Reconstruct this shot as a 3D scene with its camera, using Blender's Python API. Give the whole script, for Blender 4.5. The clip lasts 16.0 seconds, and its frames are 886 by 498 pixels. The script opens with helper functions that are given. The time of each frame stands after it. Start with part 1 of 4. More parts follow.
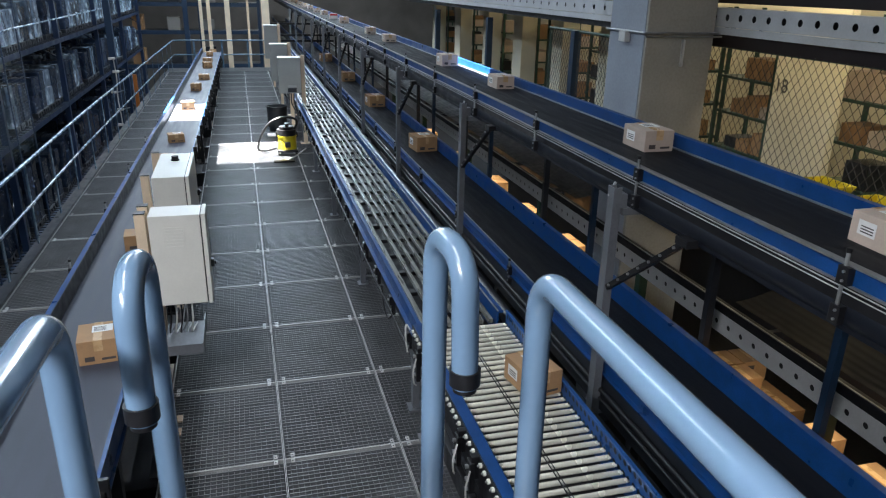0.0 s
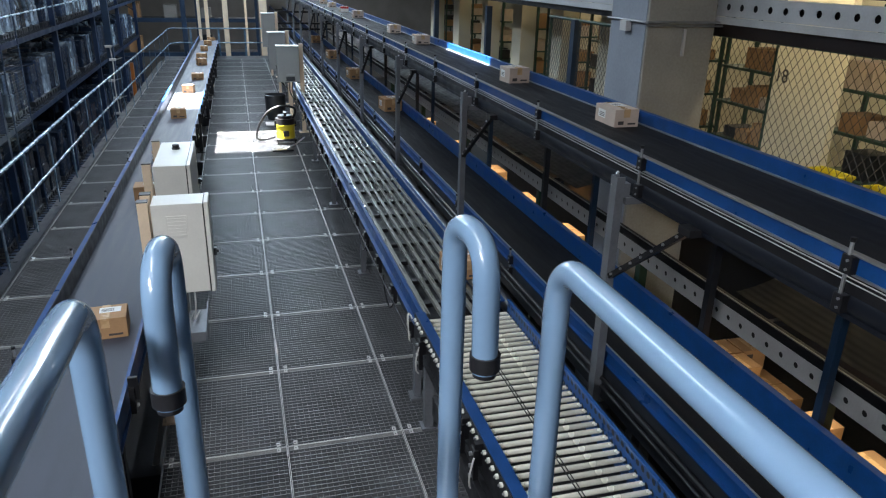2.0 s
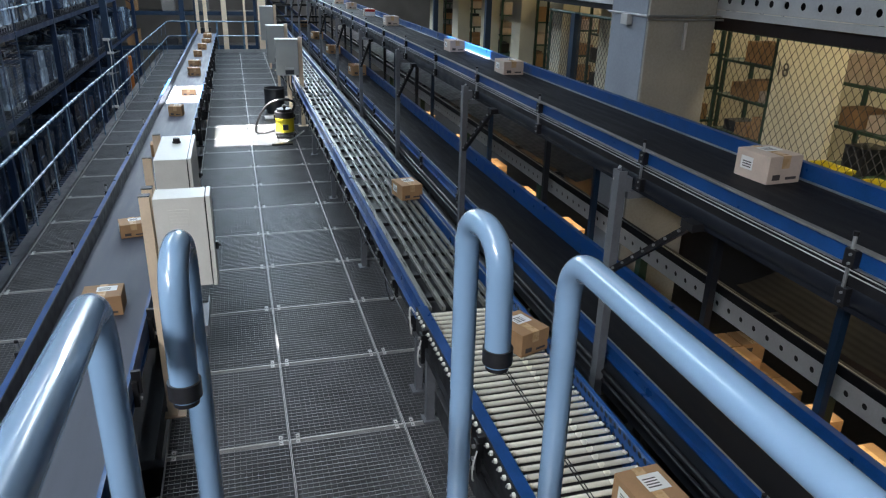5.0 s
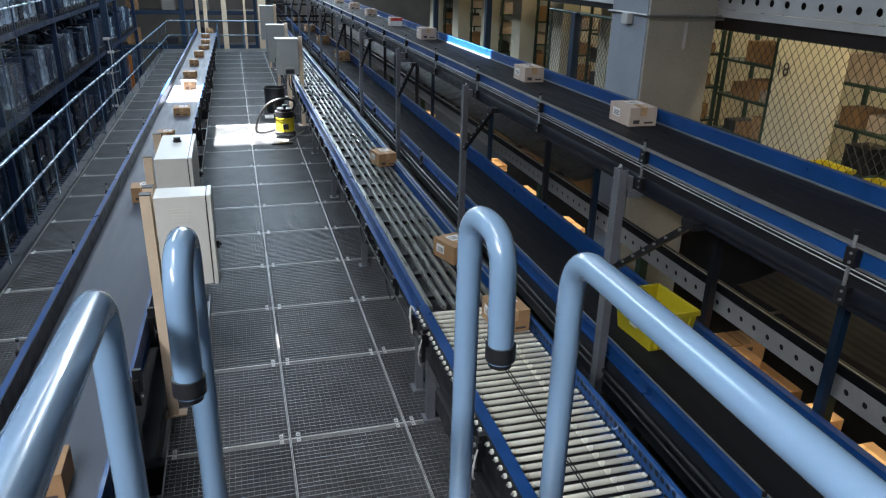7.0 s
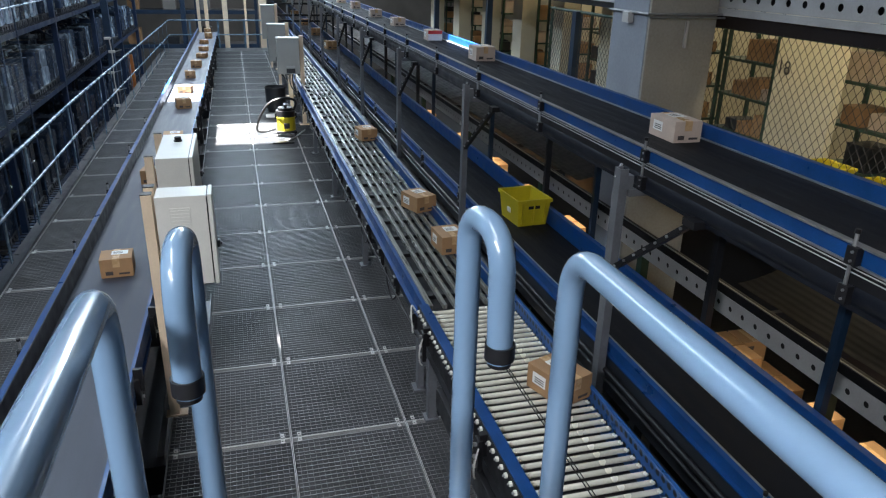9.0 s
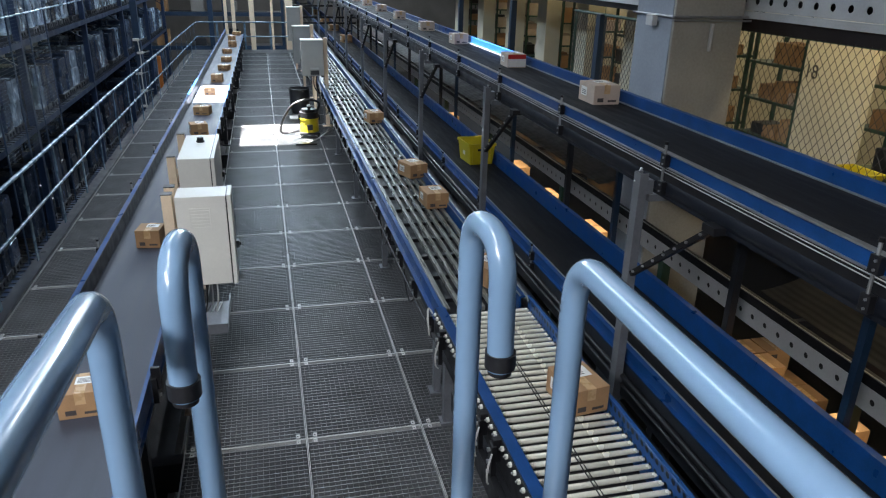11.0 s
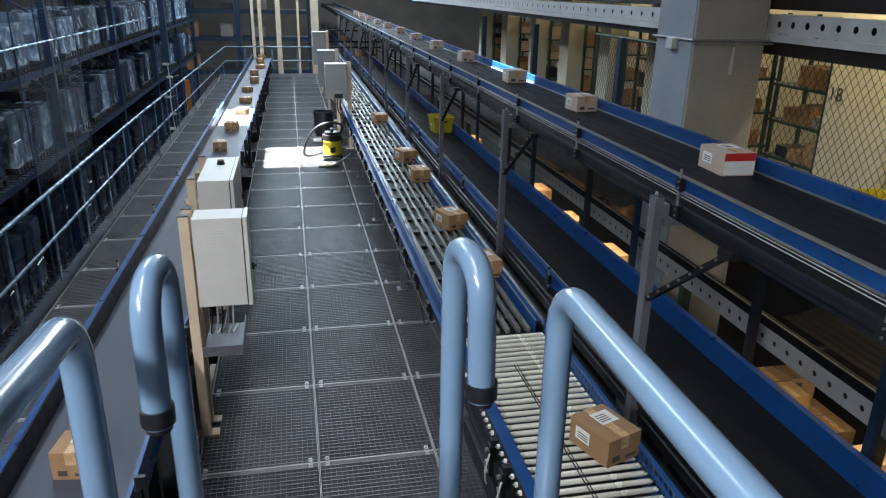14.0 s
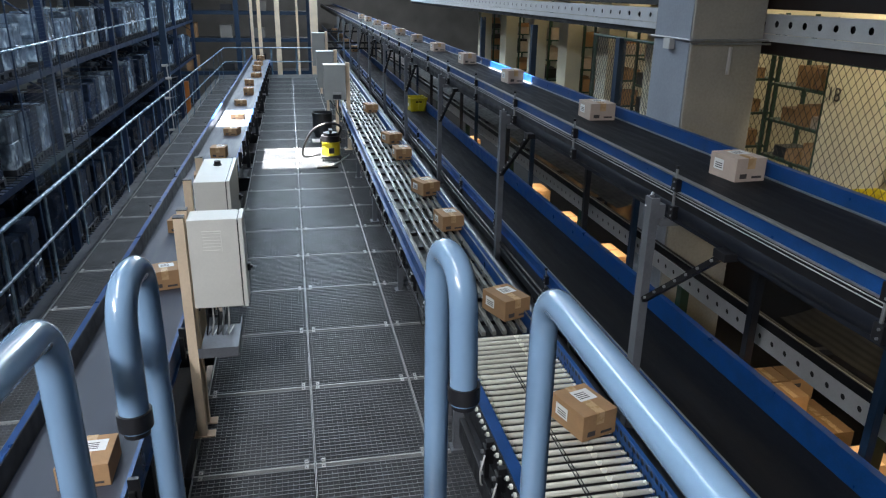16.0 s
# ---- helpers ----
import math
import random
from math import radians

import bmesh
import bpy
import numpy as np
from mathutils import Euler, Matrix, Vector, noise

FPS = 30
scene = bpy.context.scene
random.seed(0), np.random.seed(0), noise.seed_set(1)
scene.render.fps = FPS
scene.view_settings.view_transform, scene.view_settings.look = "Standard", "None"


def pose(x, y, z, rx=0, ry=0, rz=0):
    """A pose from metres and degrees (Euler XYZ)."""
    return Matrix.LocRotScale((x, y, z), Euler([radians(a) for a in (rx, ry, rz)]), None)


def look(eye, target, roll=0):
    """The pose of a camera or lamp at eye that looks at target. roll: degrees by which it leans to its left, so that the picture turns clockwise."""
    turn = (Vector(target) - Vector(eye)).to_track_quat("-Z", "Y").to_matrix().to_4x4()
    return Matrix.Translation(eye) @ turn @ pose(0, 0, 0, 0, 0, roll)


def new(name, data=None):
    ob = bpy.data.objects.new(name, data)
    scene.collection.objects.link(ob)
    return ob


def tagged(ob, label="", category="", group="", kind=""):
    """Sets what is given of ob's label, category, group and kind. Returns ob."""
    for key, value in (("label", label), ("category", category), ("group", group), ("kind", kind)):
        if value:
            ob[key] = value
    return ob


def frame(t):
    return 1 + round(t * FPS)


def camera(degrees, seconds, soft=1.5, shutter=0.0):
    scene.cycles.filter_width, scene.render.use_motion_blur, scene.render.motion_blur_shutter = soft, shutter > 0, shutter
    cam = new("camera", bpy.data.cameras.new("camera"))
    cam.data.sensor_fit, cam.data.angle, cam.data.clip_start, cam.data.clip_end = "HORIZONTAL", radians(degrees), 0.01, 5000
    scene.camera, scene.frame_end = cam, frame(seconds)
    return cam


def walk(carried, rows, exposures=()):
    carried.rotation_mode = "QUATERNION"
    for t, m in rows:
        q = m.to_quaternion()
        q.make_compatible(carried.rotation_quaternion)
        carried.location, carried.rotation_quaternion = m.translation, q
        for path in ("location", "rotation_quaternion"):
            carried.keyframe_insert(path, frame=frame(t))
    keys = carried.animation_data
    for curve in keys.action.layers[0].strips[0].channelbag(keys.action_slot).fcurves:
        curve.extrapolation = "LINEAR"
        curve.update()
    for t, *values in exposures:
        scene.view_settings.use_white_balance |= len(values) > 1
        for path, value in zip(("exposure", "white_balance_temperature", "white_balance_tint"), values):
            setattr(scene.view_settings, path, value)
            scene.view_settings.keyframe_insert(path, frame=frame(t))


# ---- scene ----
cam = camera(63.5, 16.0, soft=1.2)
PATH = [
    (0, (-0.081, -4.058, 2.962), (0.424, -2.253, 2.265), 1.2),
    (0.5, (-0.095, -4.058, 2.962), (0.414, -2.256, 2.258), 1.3),
    (1, (-0.102, -4.061, 2.964), (0.411, -2.262, 2.256), 1.3),
    (1.5, (-0.112, -4.06, 2.964), (0.401, -2.264, 2.25), 1.3),
    (2, (-0.121, -4.062, 2.962), (0.391, -2.269, 2.238), 1.4),
    (2.5, (-0.134, -4.062, 2.966), (0.381, -2.273, 2.236), 1.4),
    (3, (-0.143, -4.062, 2.965), (0.373, -2.274, 2.233), 1.4),
    (3.5, (-0.149, -4.066, 2.964), (0.369, -2.278, 2.232), 1.4),
    (4, (-0.144, -4.062, 2.964), (0.372, -2.275, 2.229), 1.4),
    (6.5, (-0.151, -4.062, 2.966), (0.365, -2.278, 2.225), 1.5),
    (7, (-0.152, -4.065, 2.962), (0.364, -2.28, 2.221), 1.5),
    (7.5, (-0.151, -4.064, 2.963), (0.364, -2.279, 2.221), 1.5),
    (8, (-0.151, -4.064, 2.963), (0.364, -2.279, 2.221), 1.5),
    (8.5, (-0.15, -4.063, 2.962), (0.365, -2.278, 2.22), 1.5),
    (9, (-0.148, -4.064, 2.962), (0.364, -2.28, 2.219), 1.4),
    (11.5, (-0.096, -4.055, 2.962), (0.341, -2.246, 2.228), 1.3),
    (12, (-0.082, -4.054, 2.966), (0.343, -2.235, 2.252), 1.1),
    (12.5, (-0.069, -4.055, 2.962), (0.335, -2.223, 2.266), 1.0),
    (13, (-0.053, -4.056, 2.965), (0.346, -2.219, 2.28), 1.0),
    (13.5, (-0.048, -4.051, 2.964), (0.341, -2.212, 2.281), 1.0),
    (14, (-0.039, -4.051, 2.963), (0.348, -2.212, 2.28), 1.0),
    (14.5, (-0.027, -4.049, 2.962), (0.358, -2.209, 2.28), 0.9),
    (15, (-0.02, -4.048, 2.965), (0.365, -2.208, 2.282), 0.9),
    (15.5, (-0.021, -4.048, 2.962), (0.367, -2.208, 2.281), 0.9),
    (16, (-0.009, -4.045, 2.96), (0.377, -2.205, 2.279), 0.9),
]
walk(cam, [(t, look(eye, target, roll)) for t, eye, target, roll in PATH], [(0, 5.2), (16, 5.2)])

# ---- world, sun, added fill lamps ----
world = bpy.data.worlds.new("hall_sky")
scene.world = world
world.use_nodes = True
wn = world.node_tree.nodes
sky = wn.new("ShaderNodeTexSky")
sky.sky_type, sky.sun_disc = "NISHITA", False
sky.sun_elevation, sky.sun_rotation = radians(78.7), radians(270)
wn["Background"].inputs[1].default_value = 0.05
world.node_tree.links.new(sky.outputs[0], wn["Background"].inputs[0])

sun_data = bpy.data.lights.new("sun", "SUN")
sun_data.energy, sun_data.angle, sun_data.color = 5.0, radians(0.5), (1.0, 0.97, 0.92)
sun = new("sun", sun_data)
sun.matrix_world = look((-2.0, 9.4, 10.0), (0.0, 9.3, 0.0))


# Unseen area light added as fill; it matches no known fixture.
def lamp(x, y, z, sx, sy, watts, colour, tx=0, ty=0):
    data = bpy.data.lights.new("ceiling_lamp", "AREA")
    data.shape, data.size, data.size_y = "RECTANGLE", sx, sy
    data.energy, data.color = watts, colour
    ob = new("ceiling_lamp", data)
    ob.matrix_world = pose(x, y, z, tx, ty, 0)
    return ob


COOL = (0.93, 0.955, 1.0)
DAY = (0.66, 0.84, 1.0)
WARM = (1.0, 0.86, 0.58)
lamp(-1.5, -3.4, 5.6, 0.35, 3.2, 3.0, COOL)
# Fill added to whiten the left handrail.
lamp(-2.3, -5.4, 4.3, 0.4, 2.4, 12, COOL)
lamp(3.25, -0.5, 6.6, 0.4, 6.0, 0.4, COOL)
lamp(0.9, 5.0, 6.6, 1.6, 4.0, 1.2, COOL)
lamp(0.9, 12.5, 6.6, 0.6, 4.0, 4, COOL)
lamp(0.2, 19.0, 6.6, 0.8, 5.0, 12, DAY)
# Tilted fill added for far sheen and back light on the cartons.
lamp(0.2, 24.0, 6.9, 5.0, 1.2, 34, DAY, -40)
lamp(-2.7, 5.0, 6.6, 0.6, 6.0, 9, DAY)
lamp(-2.9, 14.0, 6.6, 0.6, 6.0, 4, COOL)
lamp(3.5, 37.0, 6.6, 6.0, 1.0, 15, COOL)
lamp(-3.0, 26.5, 6.6, 6.0, 0.8, 7, COOL)
# Warm fills added inside the store and low over the pallets.
lamp(4.75, 0.9, 3.55, 0.4, 3.0, 1.5, WARM)
lamp(6.9, 1.6, 3.5, 1.2, 3.6, 0.8, WARM)
lamp(6.9, 8.5, 3.5, 1.0, 8.0, 1.3, WARM)
lamp(3.85, -1.6, 0.05, 0.3, 4.0, 0.5, WARM)
lamp(3.85, 8.5, 0.05, 0.3, 11.0, 2.4, WARM)


# ---- materials ----
def material(name, colour, rough=0.5, metal=0.0, vary=0.15, scale=6.0, bump=0.0, fine=60.0, wear=None, wear_glint_at=0.62,
             random_tone=0.0, stretch=None, spec=0.5, coat=0.0, gloss_vary=0.1):
    m = bpy.data.materials.new(name)
    m.use_nodes = True
    t = m.node_tree
    n, l = t.nodes, t.links
    b = n["Principled BSDF"]
    b.inputs["Metallic"].default_value = metal
    b.inputs["Specular IOR Level"].default_value = spec
    b.inputs["Coat Weight"].default_value, b.inputs["Coat Roughness"].default_value = coat, 0.06
    co = n.new("ShaderNodeTexCoord")
    mp = n.new("ShaderNodeMapping")
    mp.inputs["Scale"].default_value = stretch or (1, 1, 1)
    l.new(co.outputs["Object"], mp.inputs[0])
    big = n.new("ShaderNodeTexNoise")
    big.inputs["Scale"].default_value, big.inputs["Detail"].default_value = scale, 5
    small = n.new("ShaderNodeTexNoise")
    small.inputs["Scale"].default_value, small.inputs["Detail"].default_value = fine, 3
    l.new(mp.outputs[0], big.inputs[0])
    l.new(mp.outputs[0], small.inputs[0])
    mixn = n.new("ShaderNodeMath")
    mixn.operation = "MULTIPLY_ADD"
    l.new(small.outputs[0], mixn.inputs[0])
    mixn.inputs[1].default_value = 0.4
    l.new(big.outputs[0], mixn.inputs[2])
    ramp = n.new("ShaderNodeMapRange")
    ramp.inputs[1].default_value, ramp.inputs[2].default_value = 0.45, 0.95
    ramp.inputs[3].default_value, ramp.inputs[4].default_value = 1 - vary, 1 + vary
    l.new(mixn.outputs[0], ramp.inputs[0])
    tone = ramp.outputs[0]
    if random_tone:
        info = n.new("ShaderNodeObjectInfo")
        r = n.new("ShaderNodeMapRange")
        r.inputs[3].default_value, r.inputs[4].default_value = 1 - random_tone, 1 + random_tone
        l.new(info.outputs["Random"], r.inputs[0])
        mul = n.new("ShaderNodeMath")
        mul.operation = "MULTIPLY"
        l.new(r.outputs[0], mul.inputs[0])
        l.new(tone, mul.inputs[1])
        tone = mul.outputs[0]
    col = n.new("ShaderNodeVectorMath")
    col.operation = "SCALE"
    col.inputs[0].default_value = colour
    l.new(tone, col.inputs["Scale"])
    out = col.outputs[0]
    # Second tone by noise: worn paint, or painted glints on the films.
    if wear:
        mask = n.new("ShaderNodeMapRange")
        mask.inputs[1].default_value, mask.inputs[2].default_value = wear_glint_at, wear_glint_at + 0.08
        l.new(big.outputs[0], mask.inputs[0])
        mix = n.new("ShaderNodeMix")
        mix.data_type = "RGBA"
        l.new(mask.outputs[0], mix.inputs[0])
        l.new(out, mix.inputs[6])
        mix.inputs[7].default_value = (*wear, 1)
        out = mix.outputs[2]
    l.new(out, b.inputs["Base Color"])
    rr = n.new("ShaderNodeMapRange")
    rr.inputs[1].default_value, rr.inputs[2].default_value = 0.3, 0.7
    rr.inputs[3].default_value, rr.inputs[4].default_value = max(rough - gloss_vary, 0.02), min(rough + gloss_vary, 1)
    l.new(big.outputs[0], rr.inputs[0])
    l.new(rr.outputs[0], b.inputs["Roughness"])
    if bump:
        bp = n.new("ShaderNodeBump")
        bp.inputs["Strength"].default_value, bp.inputs["Distance"].default_value = bump, 0.004
        l.new(small.outputs[0], bp.inputs["Height"])
        l.new(bp.outputs[0], b.inputs["Normal"])
    return m


def glow(name, colour, strength):
    m = bpy.data.materials.new(name)
    m.use_nodes = True
    b = m.node_tree.nodes["Principled BSDF"]
    b.inputs["Base Color"].default_value = (*colour, 1)
    b.inputs["Emission Color"].default_value = (*colour, 1)
    b.inputs["Emission Strength"].default_value = strength
    return m


GALV = material("galvanised_steel", (0.42, 0.43, 0.44), 0.42, 0.85, 0.2, 9, 0.15, 90)
GRATE = material("grating_steel", (0.165, 0.174, 0.184), 0.40, 0.42, 0.25, 3, 0.1, 40, random_tone=0.12)
FLAT = material("bright_flat_steel", (0.42, 0.43, 0.43), 0.5, 0.2, 0.2, 5, 0.1, 60)
BLUE = material("blue_painted_steel", (0.007, 0.052, 0.19), 0.36, 0.0, 0.25, 7, 0.06, 120, wear=(0.03, 0.09, 0.20), wear_glint_at=0.70, spec=0.3)
# Lit copy of BLUE: the rail's stronger light is in the colour.
PERF = material("zinc_blue_perforated_steel", (0.020, 0.095, 0.30), 0.34, 0.15, 0.2, 7, 0.05, 120)
RAILBLUE = material("light_blue_rail_paint", (0.145, 0.232, 0.345), 0.26, 0.0, 0.06, 3, 0.0, 30, coat=0.5, gloss_vary=0.0)
PALEBLUE = material("pale_blue_rail_paint", (0.11, 0.18, 0.25), 0.27, 0.0, 0.2, 6, 0.05, 60)
# Ambient blue haze over the left racks is mixed into this paint.
RACKDARK = material("dark_blue_rack_paint", (0.008, 0.022, 0.058), 0.4, 0.0, 0.25, 5, 0.05, 60)
RACKBLUE = material("rack_blue_paint", (0.010, 0.030, 0.065), 0.45, 0.0, 0.25, 5, 0.05, 60)
BELT = material("black_rubber_belt", (0.009, 0.0095, 0.012), 0.6, 0.0, 0.35, 3, 0.25, 220, stretch=(6, 0.6, 1), spec=0.16)
BELTGREY = material("grey_belt", (0.058, 0.066, 0.090), 0.5, 0.0, 0.22, 2.5, 0.2, 200, stretch=(6, 0.5, 1), spec=0.3)
BLACK = material("black_plastic", (0.011, 0.011, 0.013), 0.4, 0.0, 0.3, 12, 0.08, 80, spec=0.35)
DARKSTEEL = material("dark_grey_steel", (0.028, 0.031, 0.038), 0.42, 0.3, 0.25, 6, 0.08, 70)
NAVY = material("navy_black_sheet", (0.008, 0.010, 0.016), 0.45, 0.0, 0.3, 5, 0.08, 90, spec=0.25)
POSTGREY = material("grey_painted_post", (0.17, 0.18, 0.20), 0.4, 0.3, 0.2, 6, 0.06, 60)
ROLLER = material("roller_steel", (0.93, 0.91, 0.80), 0.26, 0.45, 0.12, 6, 0.05, 60, random_tone=0.15)
STRIP = material("strip_belt", (0.21, 0.215, 0.195), 0.3, 0.3, 0.25, 4, 0.1, 120, stretch=(8, 0.5, 1))
CARTON = material("brown_cardboard", (0.36, 0.21, 0.105), 0.75, 0.0, 0.14, 9, 0.15, 120, random_tone=0.16)
CARTONPALE = material("pale_cardboard", (0.52, 0.42, 0.35), 0.75, 0.0, 0.12, 9, 0.15, 120, random_tone=0.1)
TAPE = material("packing_tape", (0.55, 0.36, 0.19), 0.3, 0.0, 0.1, 20)
PAPER = material("white_label_paper", (0.78, 0.78, 0.76), 0.6, 0.0, 0.05, 30)
INK = material("dark_print", (0.06, 0.05, 0.05), 0.7, 0.0, 0.1, 30)
RED = material("red_print", (0.55, 0.03, 0.03), 0.5, 0.0, 0.1, 20)
CABINET = material("light_grey_enamel", (0.74, 0.73, 0.68), 0.4, 0.0, 0.06, 4, 0.03, 80)
GREYBOX = material("grey_enamel", (0.30, 0.31, 0.30), 0.45, 0.0, 0.08, 4, 0.03, 80)
CREAM = material("cream_painted_steel", (0.78, 0.62, 0.45), 0.5, 0.0, 0.1, 5, 0.05, 60)
CONCRETE = material("concrete", (0.38, 0.365, 0.32), 0.85, 0.0, 0.22, 1.6, 0.35, 40, wear=(0.28, 0.265, 0.24), wear_glint_at=0.66)
# Concrete with the bluish light of the aisle put into its colour.
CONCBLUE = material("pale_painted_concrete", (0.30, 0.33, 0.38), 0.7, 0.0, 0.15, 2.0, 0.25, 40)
WALLGREY = material("hall_wall", (0.20, 0.20, 0.195), 0.85, 0.0, 0.25, 0.8, 0.2, 20)
ROOF = material("roof_deck", (0.10, 0.105, 0.11), 0.8, 0.0, 0.2, 0.8, 0.2, 20)
# Shade of the level below is put into this near-black colour.
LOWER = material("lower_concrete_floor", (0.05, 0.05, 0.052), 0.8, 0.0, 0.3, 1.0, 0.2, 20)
BEAMWHITE = material("white_perforated_beam", (0.55, 0.56, 0.57), 0.5, 0.1, 0.12, 4, 0.08, 60)
RUST = material("dark_red_primer", (0.014, 0.007, 0.006), 0.5, 0.0, 0.25, 5, 0.1, 60)
WOOD = material("pallet_wood", (0.36, 0.23, 0.12), 0.8, 0.0, 0.25, 10, 0.2, 60)
WARMWALL = material("warm_white_wall", (0.72, 0.66, 0.50), 0.8, 0.0, 0.08, 2, 0.1, 40)
YELLOW = material("yellow_plastic", (0.52, 0.43, 0.02), 0.4, 0.0, 0.12, 8, 0.05, 60)
# Pale patches are film sparkle painted into the colour.
FILM = material("stretch_film", (0.14, 0.18, 0.23), 0.15, 0.0, 0.6, 7, 1.0, 22, wear=(0.50, 0.60, 0.68), wear_glint_at=0.56, random_tone=0.5, stretch=(1, 1, 0.6))
# Colour holds the dimness of the lower levels and a blue haze.
DARKFILM = material("dark_wrapped_goods", (0.024, 0.036, 0.062), 0.2, 0.0, 0.5, 8, 0.9, 24, wear=(0.06, 0.08, 0.10), wear_glint_at=0.66, random_tone=0.5)
WIRE = material("fence_wire", (0.07, 0.065, 0.06), 0.5, 0.5, 0.1, 20)
WHITEPIPE = material("white_pipe", (0.6, 0.6, 0.58), 0.45, 0.0, 0.1, 8)
TUBELIGHT = glow("fluorescent_tube", (1.0, 0.93, 0.75), 0.25)
GREEN = material("green_post_paint", (0.02, 0.06, 0.04), 0.5, 0.0, 0.15, 6)
RACKWIRE = material("blue_mesh_wire", (0.015, 0.035, 0.075), 0.5, 0.0, 0.15, 6)
ORANGE = material("orange_paint", (0.38, 0.12, 0.02), 0.5, 0.0, 0.15, 6)


# ---- mesh helpers ----
def box(bm, x0, x1, y0, y1, z0, z1, bevel=0.0):
    m = Matrix.LocRotScale(((x0 + x1) / 2, (y0 + y1) / 2, (z0 + z1) / 2), None, (abs(x1 - x0), abs(y1 - y0), abs(z1 - z0)))
    made = bmesh.ops.create_cube(bm, size=1.0, matrix=m)["verts"]
    if bevel:
        edges = list({e for v in made for e in v.link_edges})
        bmesh.ops.bevel(bm, geom=edges, offset=bevel, segments=2, affect="EDGES", profile=0.7)


def rod(bm, a, b, r, seg=10, r2=None):
    a, b = Vector(a), Vector(b)
    d = b - a
    m = Matrix.Translation((a + b) / 2) @ d.to_track_quat("Z", "Y").to_matrix().to_4x4()
    bmesh.ops.create_cone(bm, cap_ends=True, segments=seg, radius1=r, radius2=r if r2 is None else r2, depth=d.length, matrix=m)


def bar(bm, a, b, w, h):
    """A straight bar of w by h from a to b."""
    a, b = Vector(a), Vector(b)
    d = b - a
    m = Matrix.Translation((a + b) / 2) @ d.to_track_quat("Z", "Y").to_matrix().to_4x4() @ Matrix.Diagonal((w, h, d.length, 1))
    bmesh.ops.create_cube(bm, size=1.0, matrix=m)


def tube(bm, pts, r, bend=0.08, seg=20, steps=8):
    """A bent tube through pts, its corners rounded."""
    pts = [Vector(p) for p in pts]
    line = [pts[0]]
    for i in range(1, len(pts) - 1):
        u, v = (pts[i - 1] - pts[i]), (pts[i + 1] - pts[i])
        d = min(bend, u.length * 0.49, v.length * 0.49)
        p, q = pts[i] + u.normalized() * d, pts[i] + v.normalized() * d
        for k in range(steps + 1):
            s = k / steps
            line.append(p * (1 - s) ** 2 + pts[i] * 2 * s * (1 - s) + q * s ** 2)
    line.append(pts[-1])
    rings, side = [], None
    for i, p in enumerate(line):
        d = (line[min(i + 1, len(line) - 1)] - line[max(i - 1, 0)]).normalized()
        side = d.orthogonal() if side is None else side - d * side.dot(d)
        side.normalize()
        up = d.cross(side)
        rings.append([bm.verts.new(p + (side * math.cos(a) + up * math.sin(a)) * r) for a in (math.tau * k / seg for k in range(seg))])
    for a, b in zip(rings, rings[1:]):
        for k in range(seg):
            bm.faces.new((a[k], a[(k + 1) % seg], b[(k + 1) % seg], b[k]))
    bm.faces.new(rings[0][::-1])
    bm.faces.new(rings[-1])


def part(name, bm, mat, parent, label="", smooth=False):
    me = bpy.data.meshes.new(name)
    bmesh.ops.recalc_face_normals(bm, faces=bm.faces)
    bm.to_mesh(me)
    bm.free()
    me.materials.append(mat)
    if smooth:
        me.polygons.foreach_set("use_smooth", [True] * len(me.polygons))
        me.set_sharp_from_angle(angle=radians(40))
    ob = new(name, me)
    ob.parent = parent
    if label:
        ob["label"] = label
    return ob


def again(ob, m, parent=None):
    """One more piece on the same mesh."""
    o = new(ob.name.split(".")[0], ob.data)
    o.parent = parent or ob.parent
    o.matrix_basis = m
    return o


def thing(name, label, category, m=None, group="", kind=""):
    e = new(name)
    e.matrix_basis = m or Matrix()
    return tagged(e, label, category, group, kind)


def solid(name, mat, label, category, kind="structure", *boxes, bevel=0.0):
    bm = bmesh.new()
    for b in boxes:
        box(bm, *b, bevel=bevel)
    return tagged(part(name, bm, mat, None), label, category, kind=kind)


def boxes(name, mat, parent, *dims, bevel=0.0, label="", smooth=False):
    bm = bmesh.new()
    for b in dims:
        box(bm, *b, bevel=bevel)
    return part(name, bm, mat, parent, label, smooth)


def rods(name, mat, parent, *dims, seg=10, label=""):
    bm = bmesh.new()
    for a, b, r in dims:
        rod(bm, a, b, r, seg)
    return part(name, bm, mat, parent, label, True)


def bars(name, mat, parent, *dims, label=""):
    bm = bmesh.new()
    for d in dims:
        bar(bm, *d)
    return part(name, bm, mat, parent, label)


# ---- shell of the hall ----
solid("lower_floor", LOWER, "floor under the mezzanine, coloured near black for its shade", "floor", "structure", (-14, 16, -26, 46, -4.1, -4.0))
solid("wall_north", WALLGREY, "dark hall end wall behind the racks", "wall", "structure", (-14, 16, 45.8, 46, -4.0, 7.4))
solid("wall_south", WALLGREY, "dark hall wall behind the platform", "wall", "structure", (-14, 16, -26, -25.8, -4.0, 7.4))
solid("wall_west", WALLGREY, "dark hall side wall behind the pallet racks", "wall", "structure", (-14, -13.8, -25.8, 45.8, -4.0, 7.4))
solid("wall_east", WARMWALL, "pale wall at the back of the picking store", "wall", "structure", (15.8, 16, -25.8, 45.8, -4.0, 7.4))
